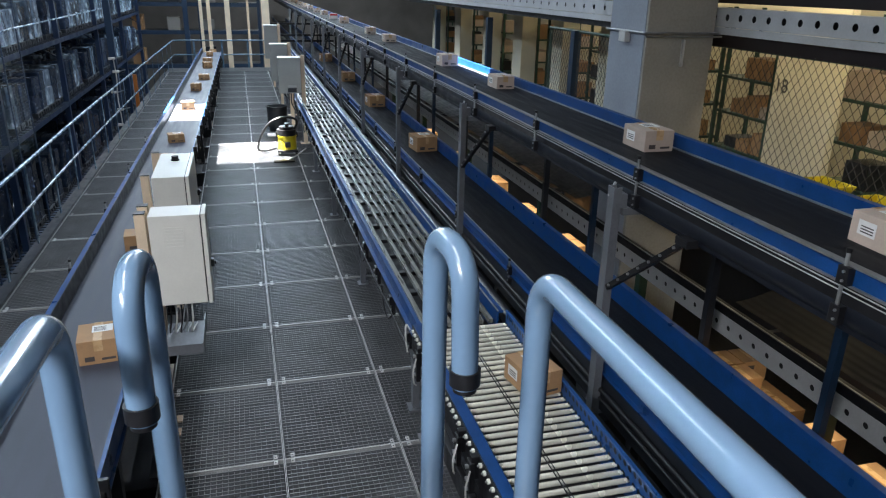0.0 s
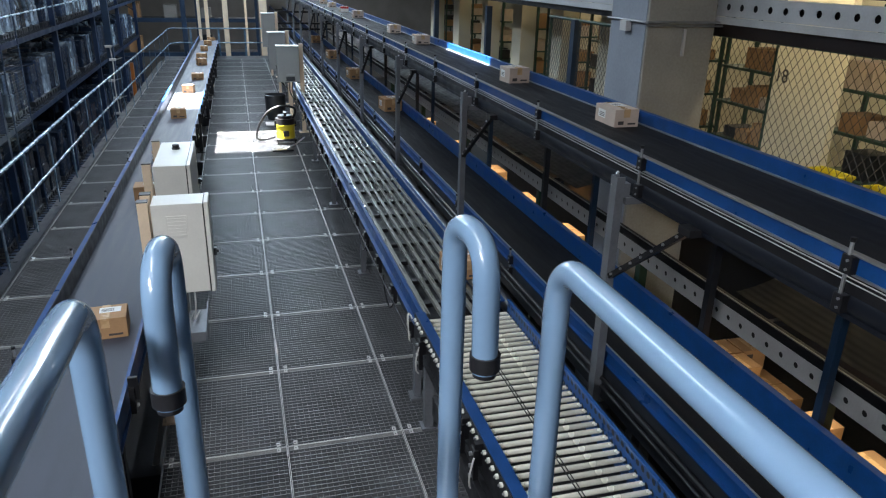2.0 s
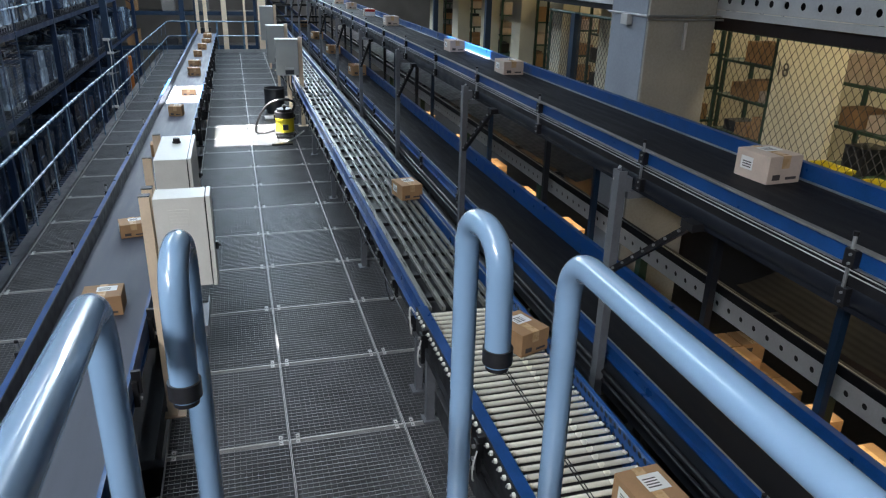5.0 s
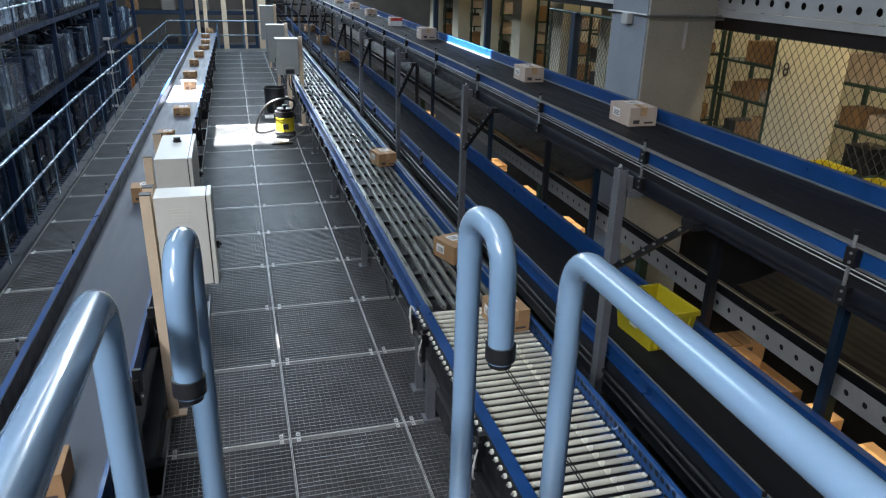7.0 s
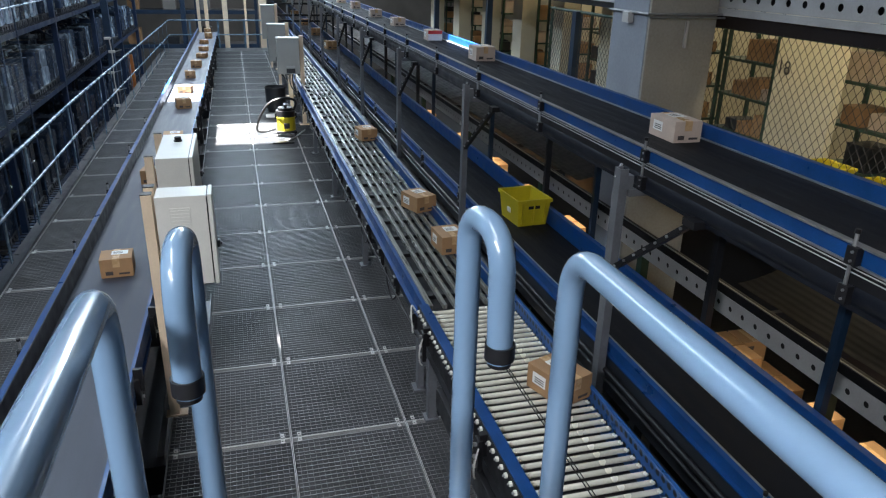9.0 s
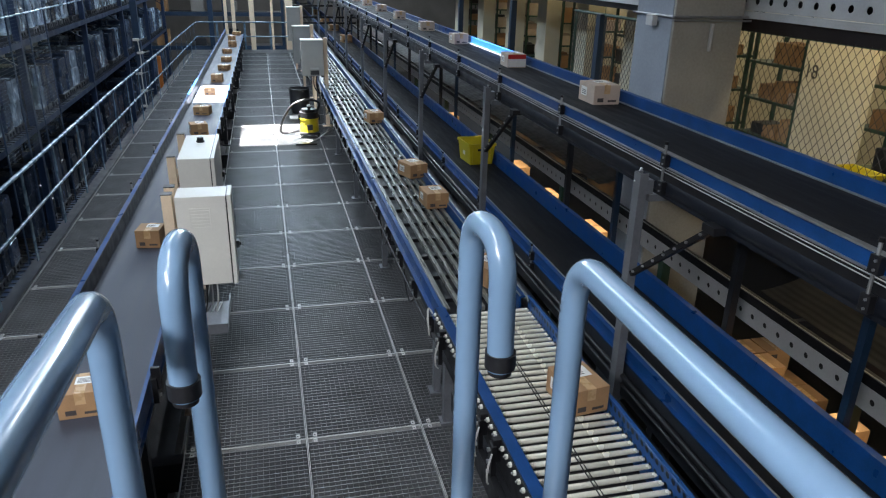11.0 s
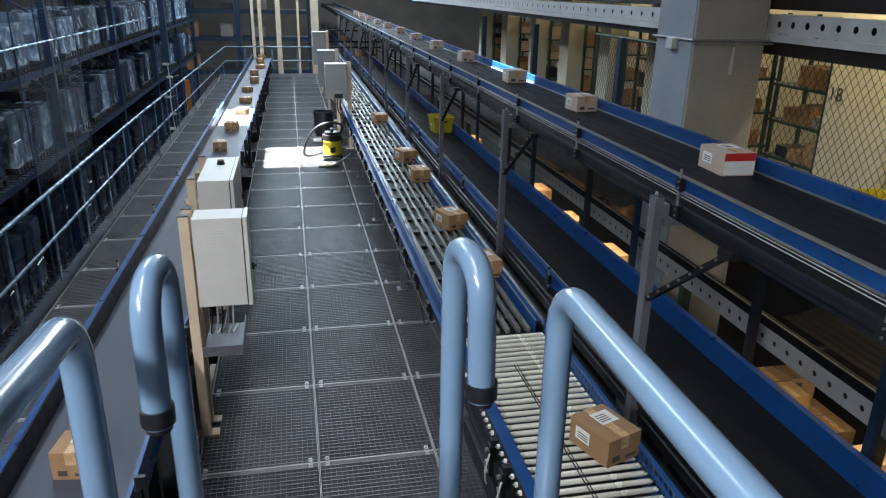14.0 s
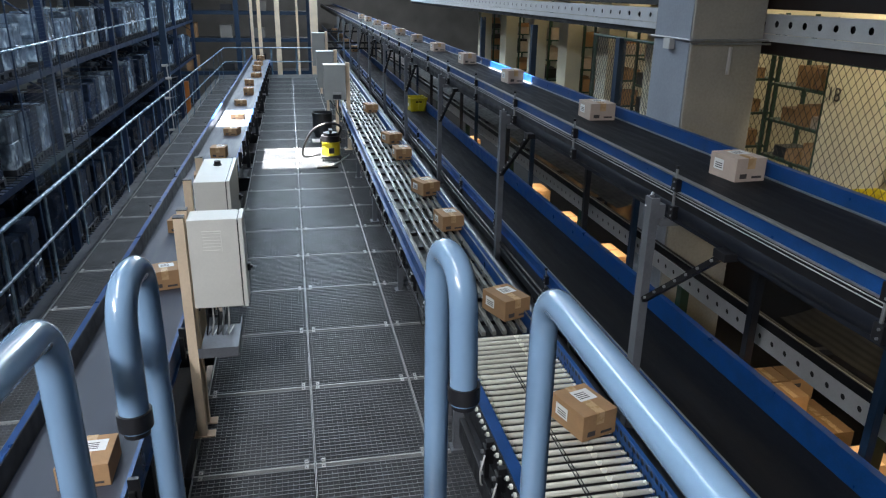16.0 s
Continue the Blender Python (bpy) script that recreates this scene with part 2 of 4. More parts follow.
# roof deck out of view, with two slots added to shape sun patches
solid("ceiling", ROOF, "unseen dark roof deck with slots that shape sun patches", "ceiling", "structure",
      (-14, 16, -26, 4.0, 7.4, 7.55), (-14, 16, 5.8, 8.5, 7.4, 7.55), (-14, 16, 10.2, 46, 7.4, 7.55),
      # narrow slot stands in for a glossy sheen on the overhead belt
      (-14, 1.53, 4.0, 5.8, 7.4, 7.55), (1.62, 16, 4.0, 5.8, 7.4, 7.55),
      (-14, -2.75, 8.5, 10.2, 7.4, 7.55), (-0.85, 16, 8.5, 10.2, 7.4, 7.55))

# ---- mezzanine floor of steel grating ----
PW = 0.78


def grating(parent, cols, y0, y1, first):
    """Panels of bearing bars and cross rods in flat-bar frames."""
    rj = random.Random(3)
    for x0, x1 in cols:
        master = None
        for y in range(y0, y1):
            if master is None:
                bm = bmesh.new()
                n = 26
                for i in range(1, n):
                    v = i / n + rj.uniform(-0.003, 0.003)
                    box(bm, x0 + 0.012, x1 - 0.012, v - 0.0032, v + 0.0032, -0.03, -0.003 - rj.uniform(0, 0.002))
                k = round((x1 - x0) / 0.036)
                for i in range(1, k):
                    x = x0 + (x1 - x0) * i / k
                    box(bm, x - 0.0015, x + 0.0015, 0.01, 0.99, -0.019, -0.011)
                master = part("grating_panel", bm, GRATE, parent)
                master.matrix_basis = pose(0, y + first, 0)
                bm = bmesh.new()
                box(bm, x0 + 0.002, x1 - 0.002, 0.001, 0.007, -0.032, 0.001)
                box(bm, x0 + 0.002, x1 - 0.002, 0.993, 0.999, -0.032, 0.001)
                box(bm, x0 + 0.002, x0 + 0.007, 0.007, 0.993, -0.032, 0.001)
                box(bm, x1 - 0.007, x1 - 0.002, 0.007, 0.993, -0.032, 0.001)
                edge = part("edge_bar", bm, FLAT, master)
                bm = bmesh.new()
                for cx in (x0 + 0.055, x1 - 0.055):
                    for cy in (0.03, 0.97):
                        box(bm, cx - 0.013, cx + 0.013, cy - 0.022, cy + 0.022, 0.001, 0.006)
                        rod(bm, (cx, cy, 0.005), (cx, cy, 0.012), 0.008, 6)
                clip = part("clamp", bm, FLAT, master)
            else:
                p = again(master, pose(0, y + first, 0))
                again(edge, Matrix(), p)
                again(clip, Matrix(), p)


floor = solid("floor", DARKSTEEL, "steel grating mezzanine floor on dark beams", "floor", "structure",
              *[(-2.6, 3.1, y - 0.05, y + 0.05, -0.25, -0.034) for y in range(-6, 23, 2)],
              (-1.02, -0.9, -6, 22, -0.45, -0.252), (0.9, 1.02, -6, 22, -0.45, -0.252), (-2.62, -2.52, -6, 22, -0.45, -0.04))
walkway = solid("walkway", DARKSTEEL, "narrow grating walkway beside the railing", "walkway", "structure", (-2.5, -2.44, -6, 22.3, -0.034, 0.03))
solid("floor_edge", GALV, "galvanised kick plate at the end of the floor", "trim", "structure", (-2.44, 1.7, 22.002, 22.02, -0.2, 0.10))


# ---- conveyors ----
def channel(bm, x0, x1, y0, y1, z0, z1, t=0.007):
    """An upright channel, open towards +x."""
    ring = ((x0, y0), (x1, y0), (x1, y0 + t), (x0 + t, y0 + t), (x0 + t, y1 - t), (x1, y1 - t), (x1, y1), (x0, y1))
    lo = [bm.verts.new((x, y, z0)) for x, y in ring]
    hi = [bm.verts.new((x, y, z1)) for x, y in ring]
    for k in range(8):
        bm.faces.new((lo[k], lo[(k + 1) % 8], hi[(k + 1) % 8], hi[k]))
    for a in (lo, hi):
        for q in ((0, 1, 2, 3), (0, 3, 4, 7), (4, 5, 6, 7)):
            bm.faces.new([a[k] for k in q])


def each(name, make, mat, parent, *dims, **kw):
    """Several like pieces, each an object of its own."""
    return [make(name, mat, parent, d, **kw) for d in dims]


def clampset(parent, x, y, z, h):
    c = rods("clamp", GALV, parent, ((x, y, z - h), (x, y, z + 0.035), 0.0075), seg=10, label="silver clamp stem with black blocks")
    rods("cap", BLACK, c, ((x, y, z + 0.034), (x, y, z + 0.050), 0.011), seg=10)
    for za, zb in ((z - 0.085, z - 0.015), (z - h - 0.035, z - h + 0.035)):
        k = boxes("block", BLACK, c, (x - 0.014, x + 0.018, y - 0.030, y + 0.020, za, zb), bevel=0.004)
        for f in (0.25, 0.75):
            rods("bolt", GALV, k, ((x - 0.020, y - 0.012, za + (zb - za) * f), (x - 0.013, y - 0.012, za + (zb - za) * f), 0.006), seg=6)


def conveyor_left():
    c = thing("belt_conveyor", "long grey belt conveyor with blue side guards carrying small cartons", "conveyor")
    c.matrix_basis = pose(-1.16, 1.5, 0, 0, 0, -0.5)
    y0, y1 = -18.0, 19.0
    boxes("belt", BELTGREY, c, (-0.230, 0.300, y0, y1, 0.735, 0.75))
    bars("incline_belt", BELTGREY, c, ((0.034, y1, 0.742), (0.034, y1 + 16, -3.5), 0.53, 0.015))
    boxes("side_guard", BLUE, c, (-0.246, -0.236, y0, y1, 0.56, 0.888), (-0.270, -0.246, y0, y1, 0.878, 0.888), (-0.270, -0.266, y0, y1, 0.84, 0.878), (-0.275, -0.246, y0, y1, 0.56, 0.575))
    # Black strip painted in for the shade on the guard's inner face.
    boxes("liner", BLACK, c, (-0.2355, -0.231, y0, y1, 0.753, 0.884), label="black strip standing for shade on the guard's inner face")
    boxes("side_rail", BLUE, c, (0.304, 0.313, y0, y1, 0.60, 0.775), (0.313, 0.324, y0, y1, 0.768, 0.775), (0.313, 0.33, y0, y1, 0.60, 0.61))
    boxes("belly_pan", DARKSTEEL, c, (-0.28, 0.28, y0, y1, 0.50, 0.55))
    for y in range(-5, 19, 3):
        for x in (-0.27, 0.27):
            boxes("leg", DARKSTEEL, c, (x - 0.03, x + 0.03, y - 0.03, y + 0.03, 0.02, 0.5), (x - 0.06, x + 0.06, y - 0.06, y + 0.06, 0.002, 0.02))
        boxes("cross_brace", DARKSTEEL, c, (-0.24, 0.24, y - 0.02, y + 0.02, 0.2, 0.25))
    for k in range(-2, 12):
        clampset(c, -0.290, 0.05 + 1.56 * k, 0.89, 0.16)
    for k in range(0, 26):
        y = -2.6 + 0.78 * k
        b = boxes("bracket", BLACK, c, (0.335, 0.365, y - 0.03, y + 0.03, 0.62, 0.78), (0.335, 0.385, y - 0.012, y + 0.012, 0.70, 0.84), bevel=0.004)
        each("bolt", rods, GALV, b, ((0.36, y, 0.66), (0.378, y, 0.66), 0.012), ((0.36, y, 0.74), (0.378, y, 0.74), 0.012), seg=6)
    return c


conveyor_left()


def perforated(bm, x, ya, yb, za, zb, th, pitch, hole, seg=8):
    """An upright plate in the plane x with a row of round holes through it."""
    n = int((yb - ya) / pitch)
    zc, half = (za + zb) / 2, pitch / 2
    for side in (0, 1):
        xx = x + th * side
        for i in range(n):
            yc = ya + pitch * (i + 0.5)
            ring = [bm.verts.new((xx, yc + hole * math.cos(math.tau * k / seg), zc + hole * math.sin(math.tau * k / seg))) for k in range(seg)]
            outer = []
            for k in range(seg):
                a = math.tau * k / seg
                c, s = math.cos(a), math.sin(a)
                f = 1 / max(abs(c), abs(s))
                outer.append(bm.verts.new((xx, yc + half * c * f, zc + (zb - za) / 2 * s * f)))
            for k in range(seg):
                bm.faces.new((ring[k], ring[(k + 1) % seg], outer[(k + 1) % seg], outer[k]))


def conveyor_roller():
    c = thing("roller_conveyor", "powered roller conveyor with perforated blue side rails", "conveyor")
    y0, y1 = -17.0, 0.12
    boxes("side_rail", BLUE, c, (0.893, 0.957, y0, y1, 0.819, 0.831), (0.948, 0.957, y0, y1, 0.75, 0.819), (0.893, 0.898, y0, y1, 0.812, 0.819), bevel=0.002)
    boxes("nut_channel", BLACK, c, (0.886, 0.892, y0, y1, 0.64, 0.826), (0.860, 0.886, y0, y1, 0.64, 0.646), label="black channel along the rail")
    bm = bmesh.new()
    box(bm, 1.538, 1.543, y0, y1, 0.60, 0.74)
    perforated(bm, 1.543, -4.5, y1, 0.80, 0.86, 0.004, 0.048, 0.019)
    perforated(bm, 1.543, -4.5, y1, 0.74, 0.80, 0.004, 0.048, 0.019)
    box(bm, 1.538, 1.56, y0, y1, 0.86, 0.865)
    part("side_rail", bm, PERF, c, "blue perforated guard rail")
    boxes("outer_plate", DARKSTEEL, c, (1.556, 1.560, y0, y1, 0.62, 0.858), label="dark plate behind the perforated rail")
    master = None
    for k in range(int((y1 - y0) / 0.06)):
        y = y1 - 0.05 - 0.06 * k
        if master is None:
            bm = bmesh.new()
            rod(bm, (0.962, 0, 0.780), (1.525, 0, 0.780), 0.0140, 12)
            rod(bm, (0.950, 0, 0.775), (0.962, 0, 0.775), 0.008, 6)
            rod(bm, (1.525, 0, 0.775), (1.538, 0, 0.775), 0.008, 6)
            master = part("roller", bm, ROLLER, c, smooth=True)
            master.matrix_basis = pose(0, y, 0)
        else:
            again(master, pose(0, y, 0))
    # Pan coloured black to put shade into the gaps between rollers.
    boxes("roller_pan", BLACK, c, (0.958, 1.537, y0, y1, 0.66, 0.68))
    for x, r in ((1.205, 0.0032), (1.222, 0.0028)):
        rods("drive_belt", BLACK, c, ((x, y0, 0.7955), (x, y1 - 0.45, 0.7955), r))
    stud = None
    for k in range(75):
        y = y1 - 0.05 - 0.06 * k
        if stud is None:
            stud = rods("nut", CABINET, c, ((0.8855, 0, 0.803), (0.872, 0, 0.803), 0.013), seg=8, label="bright roller shaft nut")
            stud.matrix_basis = pose(0, y, 0)
            axle = rods("shaft", GALV, stud, ((0.872, 0, 0.803), (0.863, 0, 0.803), 0.006), seg=6)
        else:
            again(axle, Matrix(), again(stud, pose(0, y, 0)))
    boxes("chain_guard", BLACK, c, (0.83, 0.885, y0, y1 - 0.7, 0.50, 0.63), bevel=0.006, label="black chain guard below the rail")
    for y in (-3.6, -1.32, -1.10, -0.2):
        k = boxes("bracket", BLACK, c, (0.835, 0.860, y - 0.03, y + 0.03, 0.60, 0.80), (0.845, 0.885, y - 0.018, y + 0.018, 0.70, 0.83), bevel=0.004)
        for z in (0.64, 0.70, 0.77):
            rods("bolt", GALV, k, ((0.835, y, z), (0.820, y, z), 0.011), seg=8)
        bm = bmesh.new()
        tube(bm, [(0.828, y - 0.05, 0.78), (0.80, y - 0.07, 0.70), (0.815, y - 0.04, 0.60), (0.84, y, 0.56)], 0.005, 0.05, 6, 4)
        part("cable", bm, WHITEPIPE, k, smooth=True)
    for y in (0.0, -2.4):
        for x in (0.96, 1.50):
            boxes("leg", POSTGREY, c, (x - 0.03, x + 0.03, y - 0.03, y + 0.03, 0.02, 0.62), (x - 0.05, x + 0.05, y - 0.05, y + 0.05, 0.002, 0.02), bevel=0.004)
    bm = bmesh.new()
    tube(bm, [(0.868, 0.10, 0.80), (0.845, 0.13, 0.84), (0.83, 0.08, 0.78), (0.84, 0.06, 0.66)], 0.006, 0.04, 8, 5)
    part("cable", bm, WHITEPIPE, c, "loose white cable at the rail end", True)
    return c


conveyor_roller()


def conveyor_strips():
    c = thing("strip_conveyor", "narrow-strip transfer conveyor with blue side rails and pale strips", "conveyor")
    y0, y1 = 0.14, 22.0
    boxes("side_rail", BLUE, c, (0.935, 0.945, y0, y1, 0.69, 0.795), (0.945, 0.964, y0, y1, 0.787, 0.795), (0.905, 0.935, y0, y1, 0.69, 0.70), label="blue side rail")
    boxes("lower_channel", DARKSTEEL, c, (0.938, 0.946, y0, y1, 0.58, 0.689))
    boxes("edge_strip", STRIP, c, (0.966, 1.000, y0, y1, 0.772, 0.806), bevel=0.003)
    for x in (1.085, 1.158, 1.232, 1.306, 1.380, 1.448):
        boxes("strip", STRIP, c, (x - 0.014, x + 0.014, y0, y1, 0.768, 0.80), bevel=0.003)
    boxes("side_rail", BLUE, c, (1.492, 1.502, y0, y1, 0.62, 0.85), (1.502, 1.535, y0, y1, 0.84, 0.85))
    boxes("edge_trim", GALV, c, (1.4915, 1.5025, y0, y1, 0.8505, 0.855))
    # Pan and cross bars coloured black as the shade between strips.
    boxes("pan", BLACK, c, (0.948, 1.490, y0, y1, 0.66, 0.675))
    master = None
    for k in range(54):
        y = 0.4 + 0.4 * k
        if master is None:
            master = boxes("cross_bar", BLACK, c, (1.004, 1.490, -0.03, 0.03, 0.735, 0.766))
            master.matrix_basis = pose(0, y, 0)
        else:
            again(master, pose(0, y, 0))
    leg = None
    for y in [0.39 + 2.385 * k for k in range(9)]:
        if leg is None:
            leg = boxes("leg", POSTGREY, c, (0.95, 1.0, -0.03, 0.03, 0.02, 0.58), (0.92, 1.03, -0.06, 0.06, 0.002, 0.02), bevel=0.003)
            far = boxes("leg", POSTGREY, c, (1.43, 1.48, -0.03, 0.03, 0.02, 0.62), (1.40, 1.51, -0.06, 0.06, 0.002, 0.02), bevel=0.003)
            tie = boxes("cross_brace", DARKSTEEL, c, (1.0, 1.43, -0.02, 0.02, 0.25, 0.3))
            for p in (leg, far, tie):
                p.matrix_basis = pose(0, y, 0)
        else:
            for p in (leg, far, tie):
                again(p, pose(0, y, 0))
    master = None
    for k in range(34):
        y = 0.3 + 0.62 * k
        if master is None:
            master = boxes("bracket", BLACK, c, (0.885, 0.934, -0.035, 0.035, 0.62, 0.69), (0.905, 0.934, -0.02, 0.02, 0.53, 0.62), bevel=0.004)
            master.matrix_basis = pose(0, y, 0)
            bolt = rods("bolt", GALV, master, ((0.872, 0.0, 0.655), (0.885, 0.0, 0.655), 0.013), seg=6)
            low = rods("bolt", GALV, master, ((0.892, 0.0, 0.57), (0.905, 0.0, 0.57), 0.011), seg=6)
        else:
            p = again(master, pose(0, y, 0))
            again(bolt, Matrix(), p)
            again(low, Matrix(), p)
    rods("air_line", BLACK, c, ((0.878, y0, 0.60), (0.878, 16.0, 0.60), 0.006))
    # looped cables under the rail
    for k in range(9):
        y = 0.75 + 1.24 * k
        bm = bmesh.new()
        tube(bm, [(0.893, y, 0.63), (0.87, y + 0.12, 0.50), (0.88, y + 0.35, 0.52), (0.893, y + 0.5, 0.63)], 0.007, 0.1, 6, 4)
        part("cable", bm, BLACK, c, smooth=True)
    return c


conveyor_strips()


def conveyor_mid():
    c = thing("belt_conveyor", "wide black belt conveyor in blue side frames below the overhead line", "conveyor")
    y0, y1 = -11.0, 43.0
    boxes("belt", BELT, c, (1.972, 2.700, y0, y1, 0.555, 0.57))
    boxes("side_frame", BLUE, c, (1.955, 1.967, y0, y1, 0.705, 0.812), (1.925, 1.955, y0, y1, 0.802, 0.812), (1.93, 1.955, y0, y1, 0.705, 0.715))
    boxes("lower_frame", DARKSTEEL, c, (1.957, 1.969, y0, y1, 0.50, 0.704))
    rods("guide_rod", BLACK, c, ((1.90, y0, 0.64), (1.90, y1, 0.64), 0.016), ((1.90, y0, 0.58), (1.90, y1, 0.58), 0.012))
    boxes("edge_trim", GALV, c, (1.957, 1.966, y0, y1, 0.813, 0.818))
    boxes("side_frame", BLUE, c, (2.704, 2.718, y0, y1, 0.50, 0.735), (2.718, 2.750, y0, y1, 0.725, 0.735))
    boxes("belly_pan", DARKSTEEL, c, (1.97, 2.70, y0, y1, 0.42, 0.50))
    rods("return_roller", DARKSTEEL, c, ((1.86, y0, 0.42), (1.86, y1, 0.42), 0.06))
    for k in range(-3, 14):
        clampset(c, 1.915, -0.5 + 1.55 * k, 0.81, 0.15)
    for k in range(-4, 12):
        y = -0.9 + 2.4 * k
        for x in (2.0, 2.67):
            boxes("leg", DARKSTEEL, c, (x - 0.03, x + 0.03, y - 0.03, y + 0.03, -0.034, 0.43))
    return c


conveyor_mid()


def conveyor_upper():
    c = thing("overhead_conveyor", "overhead black belt conveyor in blue frames carried on grey posts", "conveyor")
    y0, y1 = -24.0, 44.0
    boxes("belt", BELT, c, (1.972, 2.668, y0, y1, 1.94, 1.955))
    boxes("side_frame", BLUE, c, (1.955, 1.967, y0, y1, 1.982, 2.047), label="blue near side frame")
    boxes("frame_lip", GALV, c, (1.944, 1.967, y0, y1, 1.974, 1.9815))
    boxes("lower_frame", BLACK, c, (1.957, 1.966, y0, y1, 1.90, 1.9735))
    for z in (1.9635, 1.947):
        rods("guide_rod", FLAT, c, ((1.949, y0, z), (1.949, y1, z), 0.0028), seg=8, label="bright guide rod")
    boxes("edge_trim", GALV, c, (1.942, 1.972, y0, y1, 2.0475, 2.057), bevel=0.003)
    boxes("side_guard", BLUE, c, (2.672, 2.684, y0, y1, 1.90, 2.045), (2.684, 2.714, y0, y1, 2.033, 2.045))
    boxes("wear_strip", GALV, c, (2.656, 2.670, y0, y1, 1.956, 1.964))
    bm = bmesh.new()
    box(bm, 1.965, 2.67, y0, y1, 1.80, 1.90)
    rod(bm, (2.025, y0, 1.865), (2.025, y1, 1.865), 0.075, 20)
    part("return_guard", bm, NAVY, c, "dark rounded return belt guard", True)
    for k in range(-2, 14):
        y = -2.16 + 1.45 * k
        clampset(c, 1.936, y, 2.065, 0.20)
    for k in range(-2, 10):
        y = -0.6 + 2.94 * k
        bm = bmesh.new()
        channel(bm, 1.850, 1.900, y - 0.036, y + 0.036, -0.012, 1.92)
        p = part("post", bm, POSTGREY, c, "grey channel post")
        boxes("base_plate", POSTGREY, p, (1.80, 1.95, y - 0.08, y + 0.08, -0.03, -0.012))
        boxes("bracket", POSTGREY, p, (1.916, 2.05, y - 0.04, y + 0.04, 1.76, 1.80), (1.90, 1.94, y - 0.03, y + 0.03, 1.80, 1.88))
        rods("bolt", GALV, p, ((1.85, y + 0.02, 1.86), (1.90, y + 0.05, 1.93), 0.008), seg=6)
        b = bars("brace", BLACK, p, ((1.872, y - 0.04, 1.33), (1.93, y - 0.62, 1.80), 0.034, 0.030), label="black perforated diagonal brace")
        each("bolt", rods, GALV, b, *[((1.845 + 0.058 * s, y - 0.04 - 0.58 * s, 1.33 + 0.47 * s), (1.858 + 0.058 * s, y - 0.04 - 0.58 * s, 1.33 + 0.47 * s), 0.008) for s in (0.06, 0.2, 0.34, 0.48, 0.62, 0.76, 0.92)], seg=6)
        boxes("brace_foot", BLACK, b, (1.90, 2.0, y - 0.68, y - 0.58, 1.79, 1.83), bevel=0.004)
        q = boxes("post", DARKSTEEL, c, (2.93, 2.985, y + 0.42, y + 0.475, -0.03, 1.9), bevel=0.003, label="dark far-side post")
        boxes("bracket", DARKSTEEL, q, (2.70, 2.985, y + 0.42, y + 0.475, 1.86, 1.90))
        q = boxes("post", RACKBLUE, c, (2.93, 2.98, y - 0.70, y - 0.65, -0.03, 1.9), bevel=0.003, label="blue far-side post")
        boxes("bracket", RACKBLUE, q, (2.70, 2.98, y - 0.70, y - 0.65, 1.86, 1.90))
    return c


conveyor_upper()


# ---- platform handrails round the camera ----
def hoop(name, pts, cap, label, r=0.0228, bend=0.075):
    h = thing(name, label, "handrail", pose(pts[-1][0], pts[-1][1], 0))
    o = Vector((pts[-1][0], pts[-1][1], 0))
    bm = bmesh.new()
    tube(bm, [Vector(p) - o for p in pts], r, bend, 28, 12)
    part("tube", bm, RAILBLUE, h, smooth=True)
    if cap:
        p = Vector(pts[0]) - o
        rods("end_cap", BLACK, h, (p + Vector((0, 0, 0.004)), p + Vector((0, 0, 0.030)), r + 0.0035), (p - Vector((0, 0, 0.008)), p + Vector((0, 0, 0.004)), r - 0.002), seg=28, label="black plastic end cap")
    boxes("base_plate", GALV, h, (-0.06, 0.06, -0.06, 0.06, 0.002, 0.012), bevel=0.002)


hoop("ladder_handrail", [(-0.2550, -3.100, 2.363), (-0.2535, -3.100, 2.574), (-0.248, -2.968, 2.574), (-0.248, -2.968, 0.0)], True,
     "glossy light blue tube handrail hoop with black end cap", r=0.0208)
hoop("ladder_handrail", [(0.219, -3.128, 2.372), (0.214, -3.128, 2.586), (0.203, -3.000, 2.586), (0.203, -3.000, 0.0)], True,
     "glossy light blue tube handrail hoop with black end cap", r=0.0212)
hoop("platform_handrail", [(0.2964, -4.30, 2.580), (0.358, -3.080, 2.528), (0.358, -3.080, 0.0)], False,
     "glossy light blue tube guard rail sloping off a post", r=0.0222, bend=0.085)
hoop("platform_handrail", [(-0.294, -4.30, 2.712), (-0.368, -3.040, 2.509), (-0.368, -3.040, 0.0)], False,
     "glossy light blue tube guard rail sloping off a post", r=0.0245, bend=0.085)
plat = thing("crossover_platform", "dark steel grating platform of the crossover ladder", "platform", pose(0, -4.6, 0))
boxes("deck", GRATE, plat, (-0.6, 0.85, -1.2, 1.4, 1.34, 1.38))
for x in (-0.55, 0.78):
    for y in (-1.1, 1.3):
        boxes("leg", DARKSTEEL, plat, (x - 0.03, x + 0.03, y - 0.03, y + 0.03, 0.0, 1.34))


